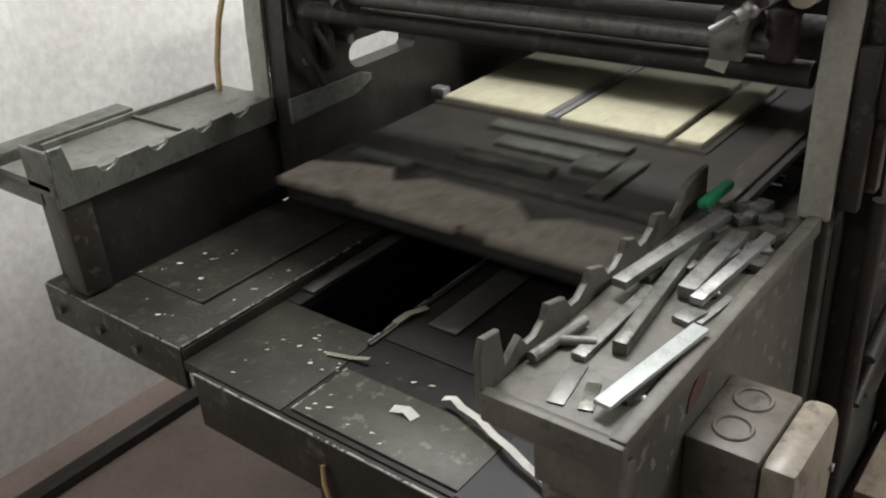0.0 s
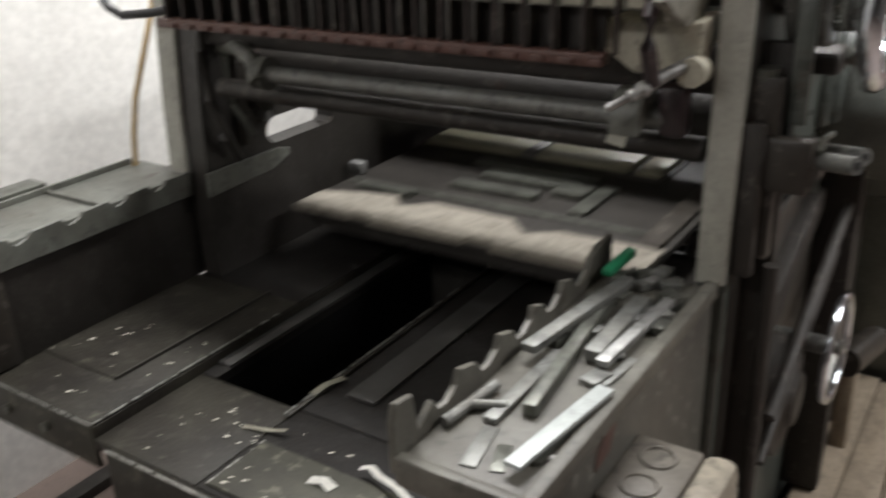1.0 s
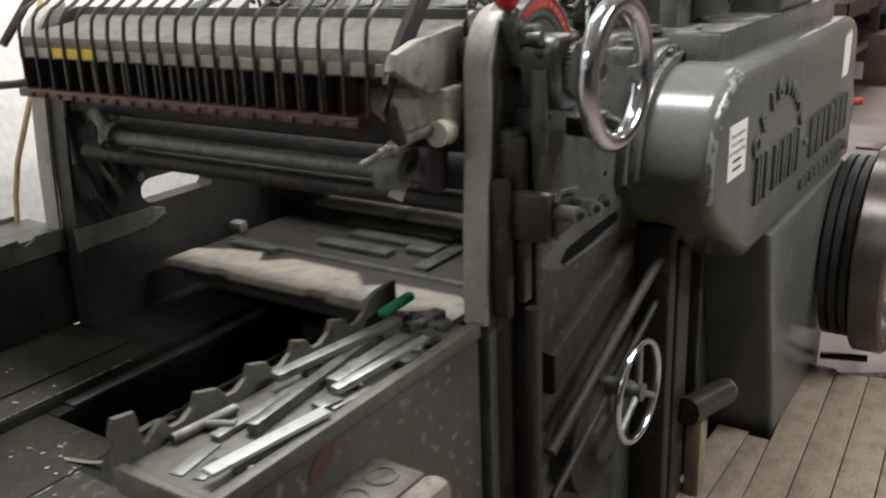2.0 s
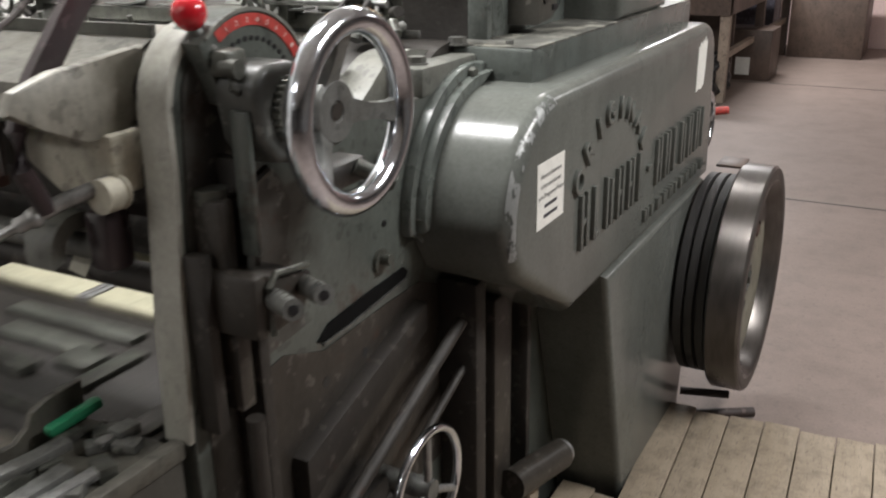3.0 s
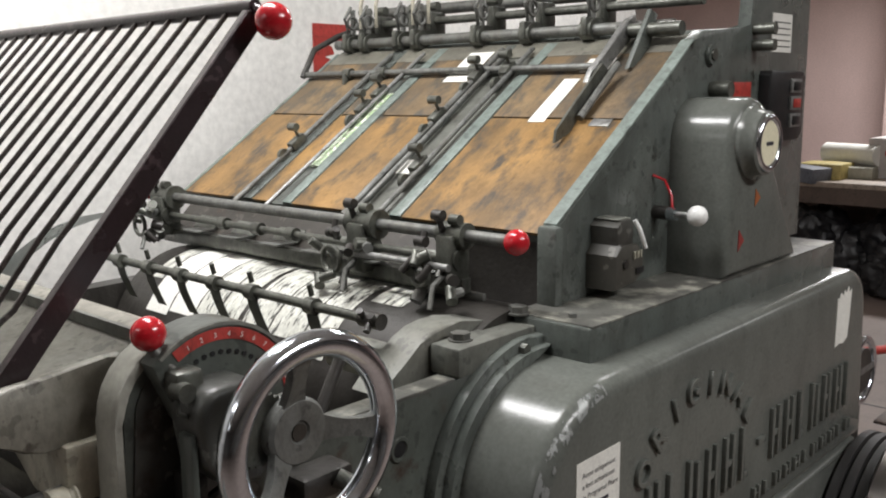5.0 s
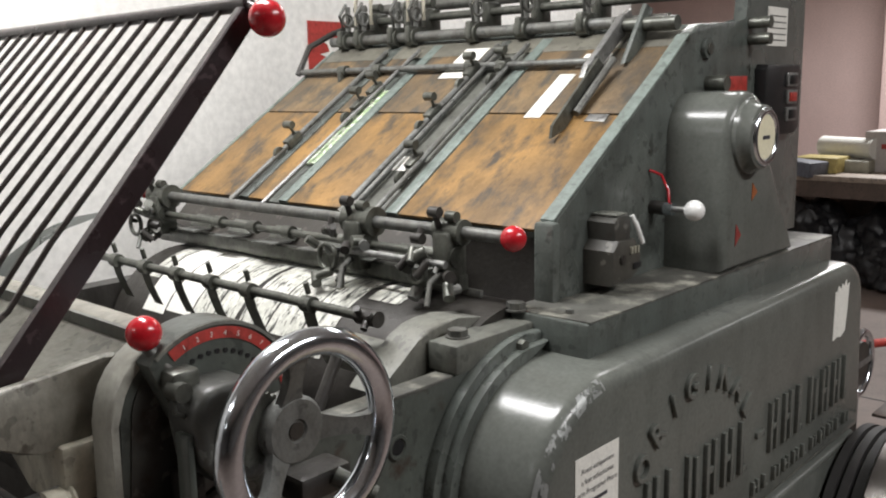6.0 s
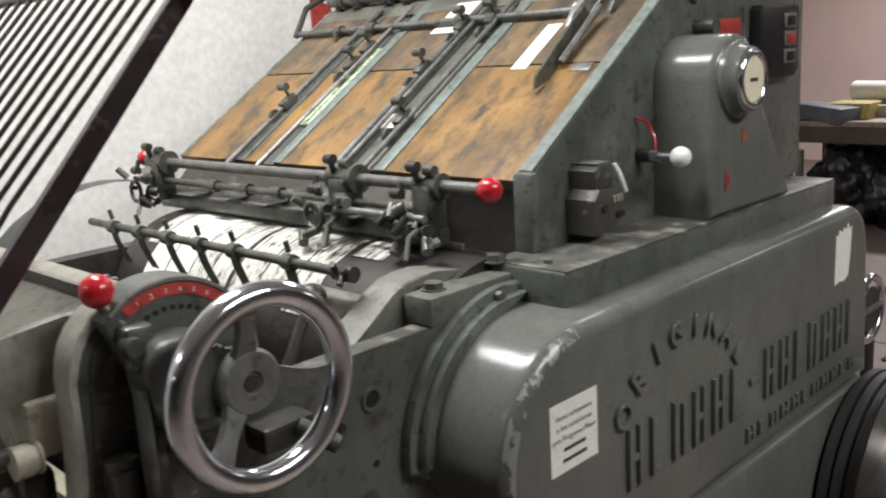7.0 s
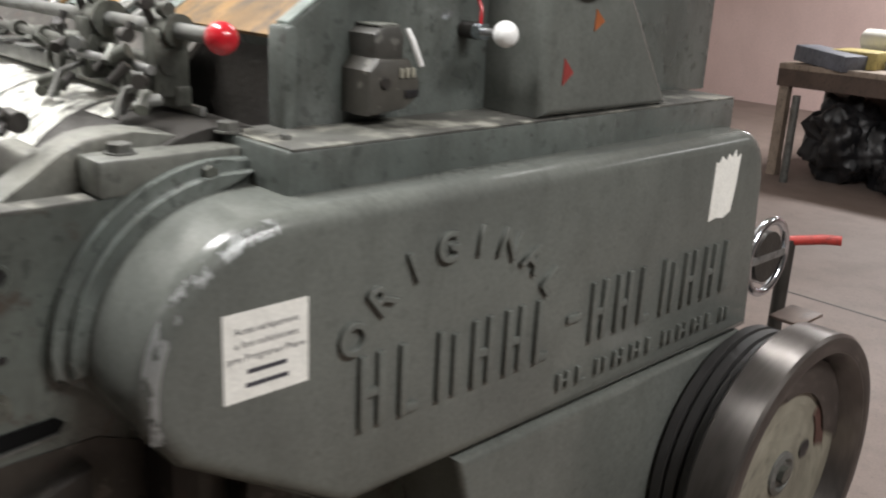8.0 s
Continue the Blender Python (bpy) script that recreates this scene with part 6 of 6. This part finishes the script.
part("bench_apron", box(new_bm(), -1.02, -0.985, 8.29, 11.4, 0.70, 0.83), BROWN_TOP, bench)
for x, y in ((-1.06, 8.28), (-1.06, 9.8), (-1.06, 11.3), (-2.49, 8.28), (-2.49, 11.3)):
    part("leg", box(new_bm(), x, x + 0.075, y, y + 0.075, 0, 0.83), TAN_TOP if y < 9 else BROWN_TOP, bench)
part("stretcher", box(new_bm(), -1.05, -1.0, 8.35, 11.3, 0.35, 0.40), TAN_TOP, bench)
# Dark sheet added to stand for the shade under the bench.
part("under_bench_shade", box(new_bm(), -2.42, -1.08, 8.95, 8.98, 0.0, 0.83), BROWN_TOP, bench)
tagged(part("steel_tube", rod(new_bm(), (-2.25, 8.10, 0), (-2.25, 8.10, 0.66), 0.03, 14), DULL), "upright steel tube before the bench", "tube")


def lump(name, label, cat, c, r, mat, seed, flat=0.8):
    bm = new_bm()
    bmesh.ops.create_icosphere(bm, subdivisions=5, radius=1)
    for v in bm.verts:
        k = 1 + 0.45 * noise.noise(v.co * 1.7 + Vector((seed, 0, 0))) + 0.16 * noise.noise(v.co * 5 + Vector((seed, 3, 0))) + 0.07 * abs(noise.noise(v.co * 11 + Vector((seed, 7, 0))))
        v.co = Vector((c[0] + v.co.x * r[0] * k, c[1] + v.co.y * r[1] * k, max(0.002, c[2] + v.co.z * r[2] * k)))
    ob = tagged(part(name, bm, mat), label, cat)
    top = max(v.co.z for v in ob.data.vertices)
    part("bag_knot", lathe(new_bm(), [(-0.03, 0.05), (0.0, 0.02), (0.03, 0.045), (0.05, 0.0)], (c[0], c[1], top), "Z", 10), mat, ob)
    return ob


lump("rubbish_bag", "full black rubbish bag under the bench", "bag", (-1.55, 8.62, 0.26), (0.30, 0.24, 0.28), BAG, 1)
lump("rubbish_bag", "black rubbish bag slumped on the floor", "bag", (-1.30, 8.35, 0.2), (0.26, 0.25, 0.26), BAG, 4)
lump("rubbish_bag", "large dark bag before the bench", "bag", (-2.02, 8.55, 0.30), (0.30, 0.26, 0.32), BAG, 8)
tagged(part("cardboard_box", box(new_bm(), -1.75, -1.16, 8.75, 9.2, 0.873, 1.20, 0.004), CARDBOARD), "closed grey cardboard box on the bench", "box")
tagged(part("cardboard_box", box(new_bm(), -1.5, -1.3, 9.6, 9.9, 0.873, 1.12, 0.004), PAPER), "white box further back on the bench", "box")
tagged(part("box_mark", box(new_bm(), -1.62, -1.50, 8.745, 8.749, 1.06, 1.10), RED_PAINT), "red printed mark on the box", "mark")
tagged(part("paper_roll", rod(new_bm(), (-2.15, 8.95, 1.06), (-1.66, 8.75, 1.06), 0.085, 20), PAPER), "pale paper roll lying on the bench", "paper roll")
tagged(part("paper_stack", box(new_bm(), -2.3, -1.66, 8.6, 9.0, 0.873, 0.97, 0.01), CREAM), "stack of cream paper on the bench", "paper stack")
tagged(part("yellow_folder", box(new_bm(), -2.2, -1.85, 8.42, 8.75, 0.873, 1.0, 0.01), material("dull_yellow_wrap", (0.46, 0.37, 0.13), 0.6)), "dull yellow packet on the bench", "packet")
tagged(part("grey_parcel", box(new_bm(), -0.24, 0.24, -0.12, 0.12, 0, 0.12, 0.01, pose(-2.18, 8.38, 0.873, 0, 5, -18)), material("blue_grey_wrap", (0.16, 0.17, 0.20), 0.5)), "blue-grey wrapped parcel on the bench", "parcel")
tagged(part("dark_cabinet", box(new_bm(), -2.05, -1.2, 11.7, 12.15, 0.0, 2.4, 0.01), material("dark_cabinet_paint", (0.06, 0.055, 0.07), 0.5)), "tall dark cabinet against the far wall", "cabinet")
tagged(part("pillar", box(new_bm(), -2.52, -2.35, 11.6, 12.18, 0.0, 3.09, 0.01), PINK), "pink painted pillar", "pillar", kind="structure")
carton = tagged(part("dark_box", box(new_bm(), -1.28, -0.84, 9.5, 9.95, 0.0, 0.46, 0.008), BROWN_TOP), "dark box with a white label under the bench end", "box")
part("box_label", box(new_bm(), -1.15, -1.02, 9.496, 9.499, 0.05, 0.21), PAPER, carton, "white label")
tagged(part("dark_crate", box(new_bm(), -0.95, -0.2, 11.2, 11.9, 0.0, 0.7, 0.01), BROWN_TOP), "dark crate near the far wall", "crate")


# ---- what moves ----
def motions():
    rows = []
    for k in range(81):
        t = k / 10
        phi = 2 * math.pi * (t - 0.6035) / 1.83
        rows.append((t, pose(0, 1.455 + 0.505 * math.cos(phi + 0.06 * (1 - math.sin(phi))), 0)))
    walk(bed, rows)
    # the flywheel makes four turns for each stroke of the bed
    walk(fly, [(k / 20, pose(0, FY, FZ, 165 + 787 * (k / 20 - 8.0))) for k in range(161)])


motions()
